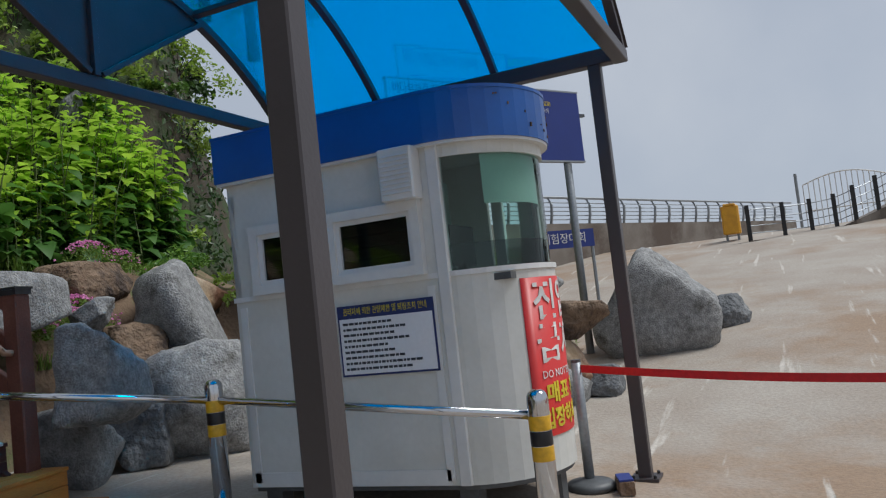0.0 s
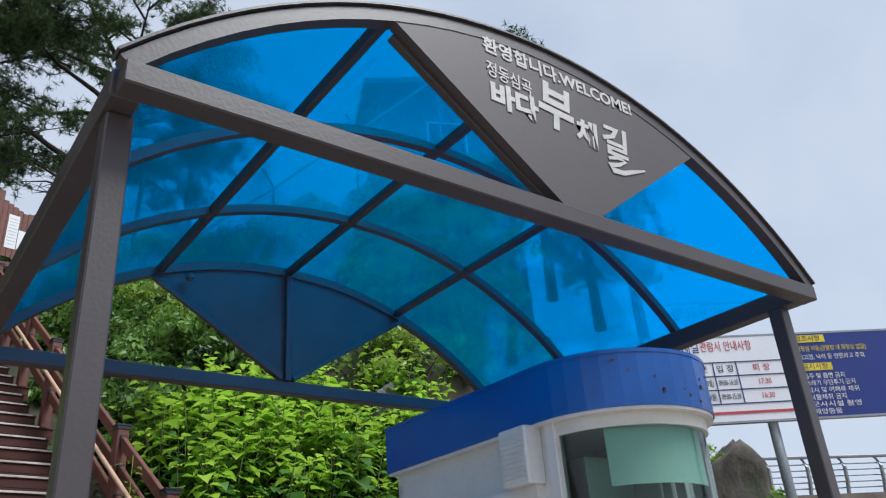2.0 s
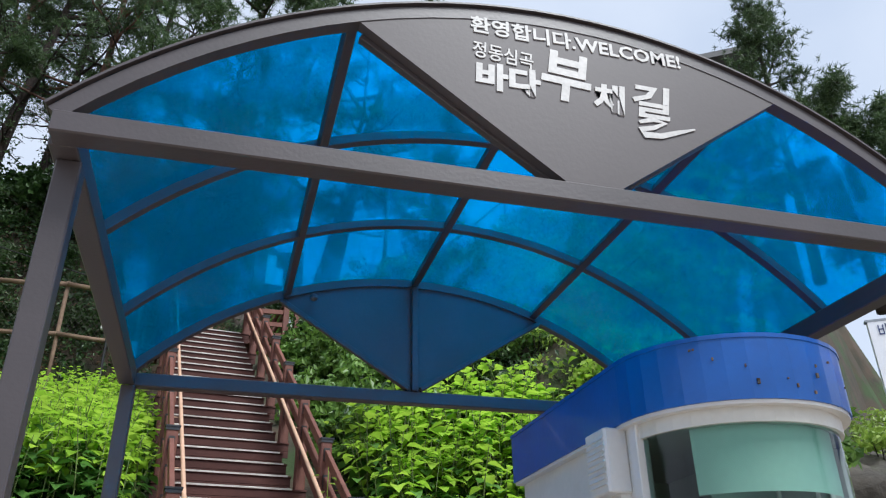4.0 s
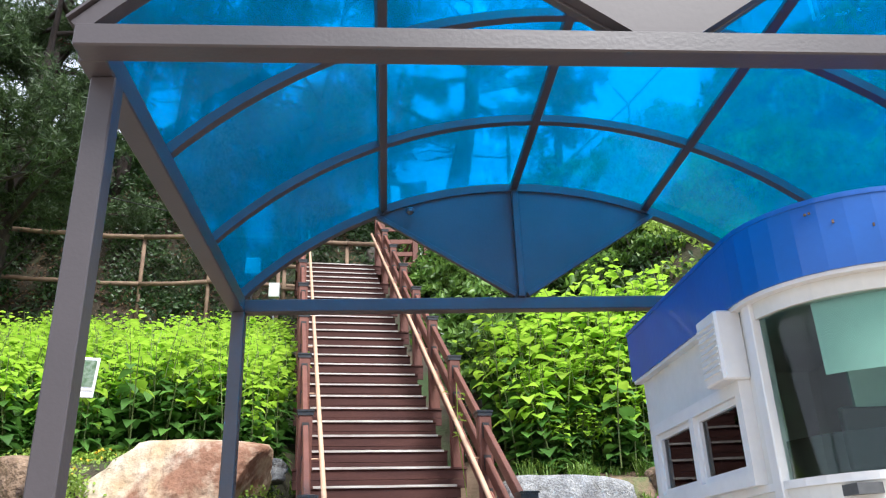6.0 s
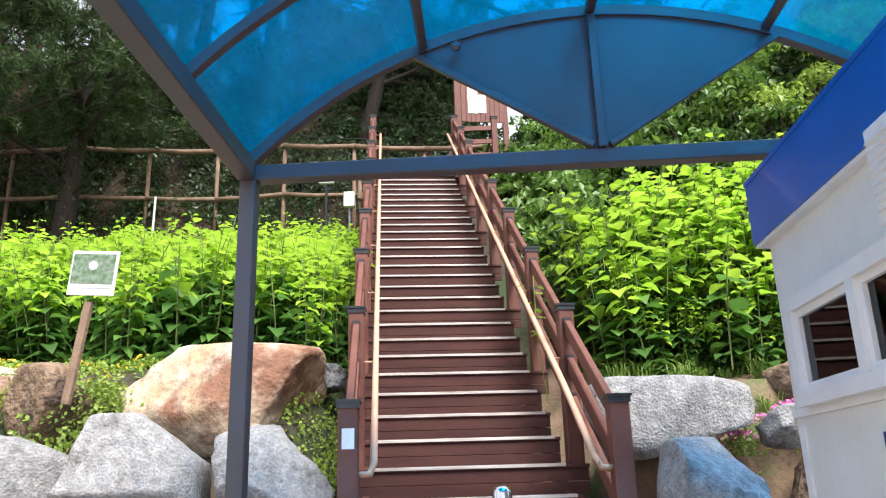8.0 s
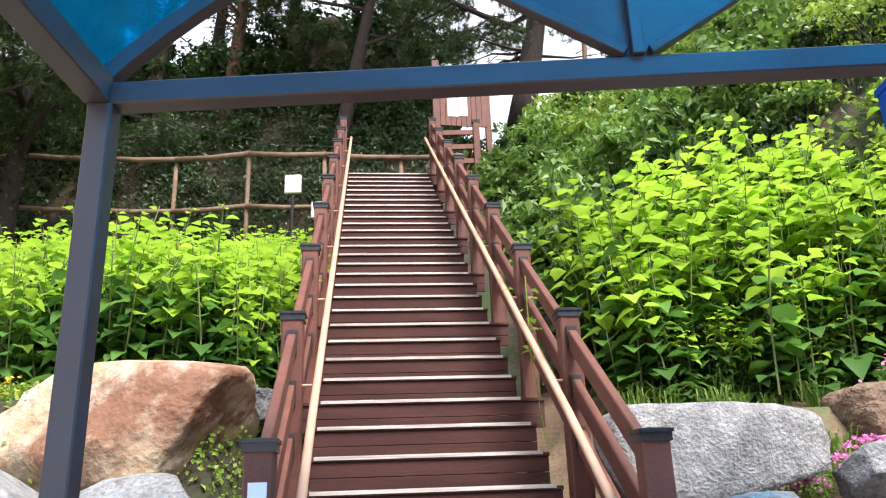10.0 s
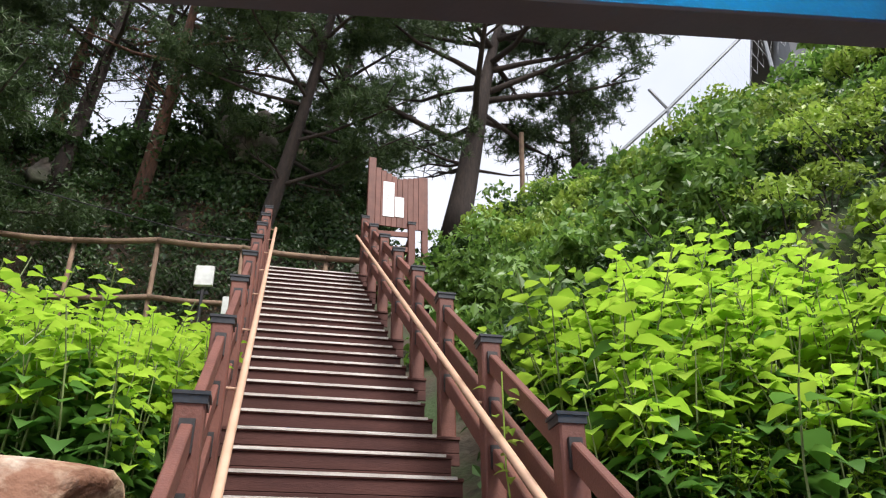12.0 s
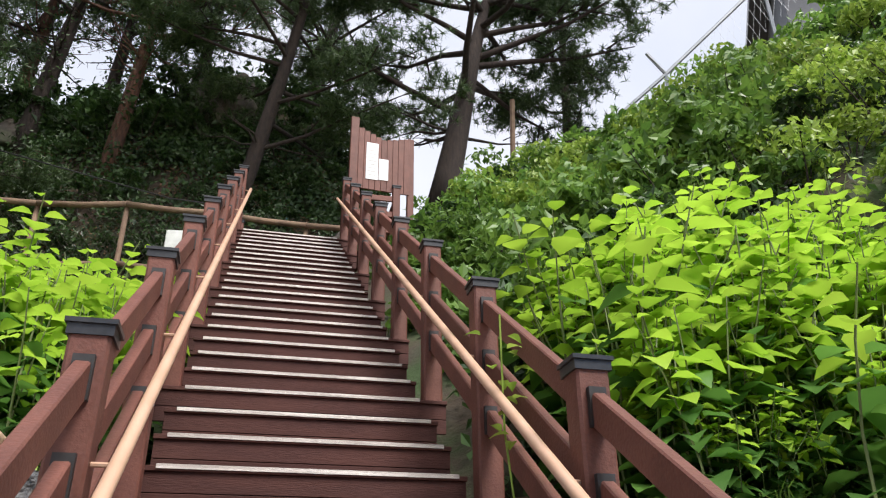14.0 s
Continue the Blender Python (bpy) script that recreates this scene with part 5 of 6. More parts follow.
for i, (x, y) in enumerate(places + low_places):
    low = i >= len(places)
    near_stair = beside_stair(x, y) < 3.2 and not low
    # cliff shrubs all take the ivy green with the tree shade in it
    pick = 3 if low else ((0, 2, 5, 3)[i % 4] if near_stair else (1, 4, 0, 3, 2, 5, 1)[i % 7])
    s = rnd.uniform(0.75, 1.25) * (0.55 if y < 6.8 and x < 9 else 1.0) * (1.5 if low and y > 17.8 else 1.0)
    s *= 1.35 if (x, y) in tall_places else 1.0
    m = pose(x, y, land(x, y) - 0.05, rnd.gauss(-12 if not low else -25, 8), rnd.gauss(0, 8), rnd.uniform(0, 360) * 0 + rnd.uniform(-60, 60))
    if i < 6:
        k = shrubs[i]
        k.matrix_basis = m @ Matrix.Scale(s, 4)
    else:
        k = copy_thing(shrubs[pick], m)
        k.scale = (s, s, s * rnd.uniform(0.8, 1.2))


def cover(name, count, box, ok, size, mat, label, seed, lift=(0.0, 0.12), spread=0.7, ratio=0.55, category="ground cover"):
    """Leaves strewn over the ground, clustered by noise."""
    r = random.Random(seed)
    pts, nrm = [], []
    while len(pts) < count:
        x, y = r.uniform(box[0], box[1]), r.uniform(box[2], box[3])
        if not ok(x, y):
            continue
        if noise.noise((x * 1.3, y * 1.3, seed)) < r.uniform(-0.5, 0.35):
            continue
        e = 0.15
        z = land(x, y)
        n = Vector((-(land(x + e, y) - z) / e, -(land(x, y + e) - z) / e, 1)).normalized()
        c = Vector((x, y, z)) + n * r.uniform(*lift)
        pts.append(tuple(c))
        nrm.append(tuple(n))
    v, f = leaf_cloud(pts, nrm, size, seed, spread, ratio)
    return tagged(new(name, cloud_mesh(name, v, f, mat)), label, category, "", "stuff")


cover("cliff_ivy", 36000, (-10, 3.0, 15.2, 19.0), lambda x, y: not (beside_stair(x, y) > -1.2 and y < 16.0), 0.12, LEAF_IVY, "dark ivy hanging over the cliff behind the fence", 3, (0.0, 0.35))
cover("leaf_litter", 17000, (-9, 2.6, 14.8, 18.5), lambda x, y: not (beside_stair(x, y) > -1.2 and y < 16.0), 0.07, DRY, "brown dry leaves on the cliff", 4, (0.0, 0.06), 0.4)
cover("bank_ground_cover", 22000, (3.0, 11.0, 7.4, 14.5), lambda x, y: beside_stair(x, y) > 1.1 and y + 0.6 - 0.84 * (x + 0.3) > 0.2, 0.11, LEAF_IVY, "creeping dark green leaves covering the steep bank", 6, (0.0, 0.25))
cover("low_green_cover", 32000, (-4.5, 1.2, 5.5, 7.4), lambda x, y: beside_stair(x, y) < -1.0, 0.035, LEAF_YEL, "bright green low ground cover above the boulders", 7, (0.0, 0.09), 0.8, 0.7)
cover("trailing_cover", 5000, (-2.4, 0.9, 4.6, 5.7), lambda x, y: beside_stair(x, y) < -1.0 and (-1.0 < x < -0.35), 0.04, LEAF_YEL, "bright green creeper trailing between the boulders", 8, (0.0, 0.3), 0.8, 0.7)
cover("rock_grass", 3500, (6.6, 9.6, 2.4, 4.6), lambda x, y: True, 0.09, GRASS, "tufts of grass on the rocky bank", 9, (0.0, 0.12), 1.0, 0.16)


def grass_tuft(x, y, seed, blades=60, tall=0.25, mat=GRASS, name="grass_tuft", label="tuft of long green grass on the soil"):
    r = random.Random(seed)
    sh = Shape()
    for _ in range(blades):
        a, l = r.uniform(0, 6.28), tall * r.uniform(0.5, 1.1)
        d = Vector((math.cos(a), math.sin(a), 0))
        s = Vector((-d.y, d.x, 0)) * 0.005
        b = Vector((r.gauss(0, 0.04), r.gauss(0, 0.04), 0))
        p1, p2 = b + d * l * 0.25 + Vector((0, 0, l * 0.7)), b + d * l * r.uniform(0.5, 0.9) + Vector((0, 0, l * r.uniform(0.5, 0.95)))
        sh.add([b - s, b + s, p1 + s * 0.8, p1 - s * 0.8, p2], [(0, 1, 2, 3), (3, 2, 4)])
    return single(name, sh, mat, label, "grass", "grass tufts", "", False, pose(x, y, land(x, y) - 0.01))


for i in range(34):
    x, y = rnd.uniform(3.4, 6.4), rnd.uniform(5.95, 6.5)
    grass_tuft(x, y, 300 + i, 45, rnd.uniform(0.12, 0.28))
for i, (x, y) in enumerate(((1.25, 5.6), (1.3, 6.1), (1.2, 6.9), (3.35, 5.5), (4.1, 5.4), (4.4, 5.6), (-0.6, 5.7))):
    grass_tuft(x, y, 340 + i, 40, 0.2)


def flower_clump(x, y, z, seed, n=90, petal=PETAL, label="clump of small pink flowers between the rocks", wide=0.22):
    r = random.Random(seed)
    th = thing("flower_clump", pose(x, y, z), label, "flowers", "flower clumps")
    gp, gn, pp, pn = [], [], [], []
    for _ in range(n * 4):
        d = Vector((r.gauss(0, wide * 0.5), r.gauss(0, wide * 0.4), 0))
        h = max(0.02, 0.2 - 2.2 * d.length_squared) * r.uniform(0.3, 1.0)
        gp.append((d.x, d.y, h))
        gn.append((d.x, d.y, 0.6))
    for _ in range(n):
        d = Vector((r.gauss(0, wide * 0.5), r.gauss(0, wide * 0.4), 0))
        h = max(0.03, 0.22 - 2.2 * d.length_squared)
        for _ in range(3):
            pp.append((d.x + r.gauss(0, 0.008), d.y + r.gauss(0, 0.008), h + r.gauss(0, 0.005)))
            pn.append((0, -0.4, 1))
    v, f = leaf_cloud(gp, gn, 0.045, seed, 0.8, 0.3)
    o = new("foliage", cloud_mesh("foliage", v, f, GRASS))
    o.parent = th
    o["kind"] = "stuff"
    v, f = leaf_cloud(pp, pn, 0.026, seed + 1, 0.5, 0.8)
    o = new("blossom", cloud_mesh("blossom", v, f, petal))
    o.parent = th
    o["kind"] = "stuff"


for i, (x, y, z, w) in enumerate(((4.25, 5.3, 1.5, 0.26), (4.5, 5.45, 1.6, 0.22), (4.05, 5.35, 1.4, 0.16), (4.65, 5.4, 1.45, 0.2), (5.5, 5.95, 2.08, 0.25), (5.1, 5.9, 2.15, 0.22))):
    flower_clump(x, y, z, 400 + i, 80, PETAL, "clump of small pink flowers between the rocks", w)
for i, (x, y, z) in enumerate(((-0.75, 5.6, 2.1), (-1.3, 5.6, 2.12), (-0.3, 5.75, 2.15))):
    flower_clump(x, y, z, 420 + i, 18, PETAL_Y, "few small yellow flowers in the ground cover", 0.3)


settle(made)
# bushes on the outcrop behind the booth
for i, (x, y, z, k) in enumerate(((8.3, 4.7, 2.75, 0.9), (9.0, 4.2, 2.6, 0.75), (7.5, 4.7, 2.8, 1.0), (9.9, 4.1, 2.2, 0.7), (8.6, 5.3, 3.2, 0.8), (10.4, 4.3, 2.1, 0.6))):
    copy_thing(shrubs[(1, 4, 0)[i % 3]], pose(x, y, z, -10, 0, 50 * i)).scale = (k, k, k)
# a sprig that has grown through the railing, and the label on the first post
sp = Shape()
r_ = random.Random(77)
for i in range(16):
    c = STAIR @ Vector((0.74 + r_.gauss(0, 0.05), 0.62 + r_.gauss(0, 0.06), 2.55 + 0.035 * i))
    a = r_.uniform(0, 6.28)
    leaf_blade(sp, c, Vector((math.cos(a), math.sin(a), 0.2)), Vector((0, 0, 1)), 0.09, 0.05, 0.4)
sp.tube([STAIR @ Vector((0.8, 0.62, 2.0)), STAIR @ Vector((0.74, 0.62, 2.6)), STAIR @ Vector((0.74, 0.62, 3.13))], 0.005, 5)
single("climbing_sprig", sp, LEAF_YEL, "green sprig growing through the stair railing", "plant", "", "stuff")
single("post_label", Shape().box((-RAIL_X + 0.018, -BAY_RUN + 0.014 - 0.066, 1.64), (0.075, 0.006, 0.12)).turned(STAIR), SIGN_WHITE, "small white label taped to the first rail post", "label")


# ---- trees ----
def needle_tufts(centres, seed, needles=16, length=0.2, width=0.011):
    """Tufts of thin needles around the given twig ends."""
    r = np.random.RandomState(seed)
    C = np.repeat(np.asarray(centres, float), needles, 0)
    n = len(C)
    D = r.normal(0, 1, (n, 3))
    D[:, 2] += 0.35
    D /= np.linalg.norm(D, axis=1, keepdims=True)
    S = np.cross(D, r.normal(0, 1, (n, 3)))
    S /= np.linalg.norm(S, axis=1, keepdims=True) + 1e-9
    L = (length * r.uniform(0.6, 1.2, n))[:, None]
    v = np.stack([C - S * width, C + S * width, C + D * L], 1).reshape(-1, 3)
    return v, np.arange(3 * n).reshape(-1, 3)


def pine(x, y, z, height, lean, seed, crown=0.5, limbs=12, reach=2.4, trunk=0.17, bark=BARK, tufts=46, needles=16, label="tall pine tree with an open needle crown", flat=0.5, bare=6, side=None, ivy=0):
    """A pine: curved trunk, limbs, twigs and clumps of needles with gaps between."""
    r = random.Random(seed)
    th = thing("pine_tree", pose(x, y, z), label, "tree", "pines on the hill")
    lean = Vector((lean[0], lean[1], 0))

    def axis(t):
        return Vector((0, 0, -0.3 + (height + 0.3) * t)) + lean * t + Vector((0.18 * math.sin(3 * t + seed), 0.18 * math.cos(2.3 * t + seed), 0)) * t

    tr = part("trunk", Shape().tube([axis(i / 10) for i in range(11)], [trunk * (1.15 - 0.95 * i / 10) for i in range(11)], 10), bark, th, "", True)
    br = Shape()
    ends = []
    for i in range(limbs + bare):
        dead = i >= limbs
        t = r.uniform(0.25, crown) if dead else crown + (1 - crown) * (i + r.random()) / limbs
        t = min(t, 0.99)
        a = r.uniform(0, 6.28) if side is None else side + r.gauss(0, 0.9)
        L = reach * (0.45 if dead else (1.25 - 0.8 * (t - crown) / (1 - crown + 0.01))) * r.uniform(0.7, 1.15)
        d = Vector((math.cos(a), math.sin(a), r.uniform(-0.05, 0.35)))
        b = axis(t)
        pts = [b + d * (L * q) + Vector((0, 0, 0.16 * L * q * q)) + Vector((r.gauss(0, 0.05), r.gauss(0, 0.05), r.gauss(0, 0.05))) * (q > 0) for q in (0, 0.3, 0.6, 1.0)]
        rad = trunk * 0.32 * (0.5 if dead else 1)
        br.tube(pts, [rad, rad * 0.75, rad * 0.5, rad * 0.15], 6, False)
        for q in range(3 if dead else 7):
            f = r.uniform(0.3, 1.0)
            c = pts[0].lerp(pts[3], f) + Vector((0, 0, 0.02))
            a2 = a + r.choice((-1, 1)) * r.uniform(0.4, 1.2)
            tw = L * r.uniform(0.18, 0.42)
            e = c + Vector((math.cos(a2), math.sin(a2), r.uniform(-0.1, 0.3))) * tw
            br.tube([c, c.lerp(e, 0.5) + Vector((0, 0, 0.03)), e], [rad * 0.35, rad * 0.22, rad * 0.08], 4, False)
            if not dead:
                for _ in range(tufts // 7 + 1):
                    w = r.uniform(0.25, 1.1)
                    p = c.lerp(e, w)
                    ends.append((p.x + r.gauss(0, 0.17), p.y + r.gauss(0, 0.17), p.z + r.gauss(0, 0.1) * flat * 2))
    part("branchwork", br, bark, th, "", True)
    v, f = needle_tufts(ends, seed, needles)
    ob = new("needle_foliage", cloud_mesh("needle_foliage", v, f, NEEDLE))
    ob.parent = th
    ob["kind"] = "stuff"
    if ivy:
        pts, nrm = [], []
        for _ in range(ivy):
            t = r.uniform(0.0, 0.55) ** 1.0
            c = axis(t)
            a = r.uniform(0, 6.28)
            d = Vector((math.cos(a), math.sin(a), 0.2))
            k = trunk * 1.1 + abs(r.gauss(0, 0.12))
            pts.append(tuple(c + d * k))
            nrm.append(tuple(d))
        v, f = leaf_cloud(pts, nrm, 0.1, seed, 0.6)
        o = new("ivy", cloud_mesh("ivy", v, f, LEAF_IVY))
        o.parent = th
        o["label"] = "dark ivy climbing the trunk"
        o["kind"] = "stuff"
    return th


made = set(scene.objects)
# the broad pine beyond the landing
pine(4.1, 17.6, 10.3, 7.5, (1.7, 0.3), 3, 0.32, 20, 4.0, 0.3, BARK, 230, 20, "broad spreading pine with a dark forked trunk", 0.45, 5)
# the pine that leans over the stair
pine(-0.2, 16.9, 9.0, 8.5, (2.2, -1.8), 8, 0.2, 28, 3.4, 0.16, BARK, 230, 20, "slender pine leaning over the top of the stair", 0.6, 6)
# the stand on the cliff
stand = [(-8.8, 17.0, 0.24, 11), (-7.6, 18.6, 0.2, 11.5), (-6.6, 17.2, 0.2, 10.5), (-5.6, 18.9, 0.17, 11), (-4.7, 17.7, 0.19, 10.5), (-3.7, 19.0, 0.16, 11), (-2.9, 17.6, 0.17, 10), (-1.9, 19.2, 0.16, 10.5), (-10.2, 18.0, 0.22, 11.5), (-11.6, 16.2, 0.24, 11), (0.9, 19.8, 0.18, 9.0)]
for i, (x, y, t, h) in enumerate(stand):
    pine(x, y, land(x, y) - 0.2, h - (2.0 if y > 18 else 0.5), (0.9 + 0.4 * math.sin(i * 2.1), -0.5), 20 + i, 0.36, 17, 2.8, t, BARK_RED if i % 3 == 0 else BARK, 84, 12, "tall slim pine in the stand on the cliff", 0.6, 9, None, 700)
# pines left of the yard and behind the hill
for i, (x, y, h) in enumerate(((-7.5, 12.5, 10), (-9.5, 10.5, 10), (-11.5, 13.5, 10.5), (-6.0, 14.6, 9.5), (-12.5, 8.5, 9.5))):
    pine(x, y, land(x, y) - 0.2, h, (0.5, -0.4), 40 + i, 0.3, 22, 2.8, 0.22, BARK, 200, 18, "dense dark pine at the edge of the yard", 0.7, 6, None, 400)
for i, (x, y, z, h) in enumerate(((15.4, 12.3, 9.5, 8.7), (16.9, 10.7, 8.0, 5.8), (16.2, 11.5, 8.5, 6.4), (7.6, 19.3, 10.0, 12.3))):
    pine(x, y, z, h, (0.2, 0.1), 60 + i, 0.25, 26, 1.3 if i == 0 else 1.0, 0.14, BARK, 80, 16, "pointed conifer on the far hill", 0.8, 0)


# ---- fence below the cliff ----
def build_fence():
    th = thing("log_fence", pose(0, 0, 0), "weathered log fence with wire netting below the cliff", "fence")
    xs = [-11.0 + 1.55 * i for i in range(11)]
    line = []
    for i, x in enumerate(xs):
        y = 15.75 + 0.12 * math.sin(i * 1.7)
        g = land(x, y)
        top = 8.7 - 0.035 * (x + 4.0) + 0.02 * math.sin(i * 2.3)
        line.append((x, y, top))
        part("post", Shape().tube([(x, y, min(g, 7.1) - 0.2), (x, y, top + 0.08)], 0.045, 8), FENCE_RAIL, th, "", True)
    for (xa, ya, za), (xb, yb, zb) in zip(line, line[1:]):
        for d, r in ((0.0, 0.055), (-1.15, 0.05)):
            mid = ((xa + xb) / 2, (ya + yb) / 2 - 0.05, (za + zb) / 2 + d - 0.02)
            part("log_rail", Shape().tube([(xa, ya - 0.06, za + d), mid, (xb, yb - 0.06, zb + d)], r, 8), FENCE_RAIL, th, "", True)
        net = Shape()
        n, h = 13, 9
        for i in range(n):
            for j in range(h):
                f0, f1 = i / n, (i + 1) / n
                z0, z1 = -1.35 + 1.5 * j / h, -1.35 + 1.5 * (j + 1) / h
                for fa, fb, a, b in ((f0, f1, z0, z1), (f0, f1, z1, z0)):
                    p = Vector((xa + (xb - xa) * fa, ya + (yb - ya) * fa, za + (zb - za) * fa + a))
                    q = Vector((xa + (xb - xa) * fb, ya + (yb - ya) * fb, za + (zb - za) * fb + b))
                    u = Vector((0, 0, 0.004))
                    net.add([p - u, p + u, q + u, q - u], [(0, 1, 2, 3)])
                    w = Vector((0, 0.004, 0))
                    net.add([p - w, p + w, q + w, q - w], [(0, 1, 2, 3)])
        part("wire_netting", net, WIRE, th, "thin diamond wire netting")
    return th


build_fence()
settle(made)
# rail behind the landing
lr = thing("landing_rail", STAIR, "weathered log rail behind the stair landing", "railing")
part("log_rail", Shape().tube([(-1.2, 10.65, 8.2), (0.4, 10.7, 8.17), (2.8, 10.7, 8.05)], 0.05, 8), FENCE_RAIL, lr, "", True)
part("log_rail", Shape().tube([(-1.2, 10.65, 7.63), (0.4, 10.7, 7.6), (2.8, 10.7, 7.58)], 0.04, 8), FENCE_RAIL, lr, "", True)
for x in (-1.15, 0.6):
    part("post", Shape().tube([(x, 10.72, 7.0), (x, 10.72, 8.28)], 0.05, 8), FENCE_RAIL, lr, "", True)

# the turn at the top: posts, boards and a shorter flight going up behind
up = thing("upper_railing", STAIR, "brown timber railing round the stair landing", "railing")
for x, y in ((1.72, 8.85), (1.72, 10.3), (-RAIL_X, 10.2)):
    rail_post(up, x, y, TOP_Z, 1.3 if x > 1 else 1.05, 0.15)
for d in (0.15, 0.45, 0.75, 1.0):
    part("rail_board", Shape().beam((0.88, 8.66, TOP_Z + 1.1 - d), (1.67, 8.84, TOP_Z + 1.22 - d), 0.04, 0.1, 0.005), WOOD, up)
    part("rail_board", Shape().beam((1.72, 8.9, TOP_Z + 1.25 - d), (1.72, 10.25, TOP_Z + 1.25 - d), 0.04, 0.1, 0.005), WOOD, up)
    part("rail_board", Shape().beam((-RAIL_X, 8.7, TOP_Z + 1.0 - d * 0.9), (-RAIL_X, 10.15, TOP_Z + 1.0 - d * 0.9), 0.04, 0.1, 0.005), WOOD, up)

# timber information board
bd = thing("information_board", pose(1.98, 14.45, 2.5, 0, 0, 12) @ Matrix.Scale(0.7, 4), "brown timber board with white papers above the landing", "board")
zb = 8.75
part("post", Shape().box((0.1, 0, (zb + 10.75) / 2 - 0.9), (0.2, 0.12, 10.75 - zb + 1.8), None, 0.01), WOOD, bd)
part("post", Shape().box((1.55, 0.05, (zb + 10.35) / 2 - 0.9), (0.16, 0.12, 10.45 - zb + 1.8), None, 0.01), WOOD, bd)
slope = Shape()
for j in range(9):
    x = 0.28 + j * 0.145
    top = 10.6 - 0.32 * (1 - abs(x - 0.85) / 0.9) - 0.12 * j / 8
    part("plank", Shape().box((x, 0.0, (zb + top) / 2), (0.138, 0.04, top - zb), None, 0.004), WOOD, bd)
part("paper", Shape().box((0.56, -0.03, 9.55), (0.3, 0.008, 1.05)), SIGN_WHITE, bd, "white paper notice")
part("paper", Shape().box((0.85, -0.03, 9.35), (0.24, 0.008, 0.6)), SIGN_WHITE, bd, "white paper notice")
for j in range(9):
    part("text_line", Shape().box((0.56, -0.036, 9.95 - j * 0.1), (0.24 - 0.06 * (j % 3 == 2), 0.003, 0.02)), INK_GREY, bd)

# floodlight and control box beside the stair
FLX, FLY = -0.95, 15.6
fl = thing("floodlight", pose(FLX, FLY, 0), "white square floodlight on a short dark pole", "lamp")
part("pole", Shape().tube([(0, 0, ground_at(FLX, FLY) - 0.2), (0, 0, 7.75)], 0.03, 8), POST_BLACK, fl)
part("housing", Shape().box((0, 0, 8.03), (0.34, 0.09, 0.4), None, 0.02), LAMP_WHITE, fl, "white flat lamp housing")
part("bracket", Shape().box((0, 0.05, 7.72), (0.2, 0.03, 0.06)), POST_BLACK, fl)
cb = thing("control_box", pose(-0.4, 15.4, 0), "small pale control box on a post", "box")
part("box_body", Shape().box((0, 0, 7.35), (0.24, 0.14, 0.34), None, 0.012), LAMP_WHITE, cb)
part("post", Shape().tube([(0, 0.03, ground_at(-0.4, 15.4) - 0.2), (0, 0.03, 7.2)], 0.025, 8), RAIL_GREY, cb)
made = set(scene.objects)
pp = thing("marker_pipe", pose(-3.0, 12.0, land(-3.0, 12.0)), "thin white marker pipe standing in the plants", "pipe")
part("pipe_tube", Shape().tube([(0, 0, -0.2), (0.02, 0, 1.75)], 0.018, 8), LAMP_WHITE, pp)
single("overhead_cable", Shape().tube([(-14, 15.0, 14.2), (-9, 15.2, 11.3), (-4.5, 15.4, 9.6), (-1.0, 15.6, 8.8), (0.2, 15.7, 8.75)], 0.012, 6), POST_BLACK, "thin dark cable sagging in front of the cliff", "cable")

settle(made)
# plant label sign
ls = thing("plant_sign", pose(-0.53, 4.95, 2.22) @ Matrix.Scale(0.8, 4), "small plant photo sign on a leaning timber post", "sign")
part("post", Shape().beam((-0.05, 0, -0.3), (0.06, 0.02, 0.62), 0.07, 0.06, 0.006, (0, 1, 0)), FENCE_RAIL, ls)
pl = part("sign_plate", Shape().box((0.1, -0.03, 0.88), (0.44, 0.02, 0.42), pose(0, 0, 0, 0, 4, 0), 0.006), SIGN_WHITE, ls, "white plate with a printed photo")
part("photo", Shape().box((0.1, -0.044, 0.92), (0.4, 0.004, 0.28), pose(0, 0, 0, 0, 4, 0)), PHOTO, pl, "printed photo of green leaves")
part("flower_print", Shape().lathe([(0.045, 0), (0.045, 0.002)], (0, 0, 0), 7).turned(pose(0.1, -0.0465, 0.95, 90)), INK_WHITE, pl)
part("text_line", Shape().box((0.12, -0.043, 0.745), (0.36, 0.003, 0.02), pose(0, 0, 0, 0, 4, 0)), INK_GREY, pl)


# sea wall with its railing, the yellow box, the black-posted fence and the far steps
wall = Shape()
WALL = [(15.0, 9.0), (22.3, 6.05), (32.3, 2.0), (38.8, -0.7)]


def wall_top(i):
    return 3.46 + 0.02 * i


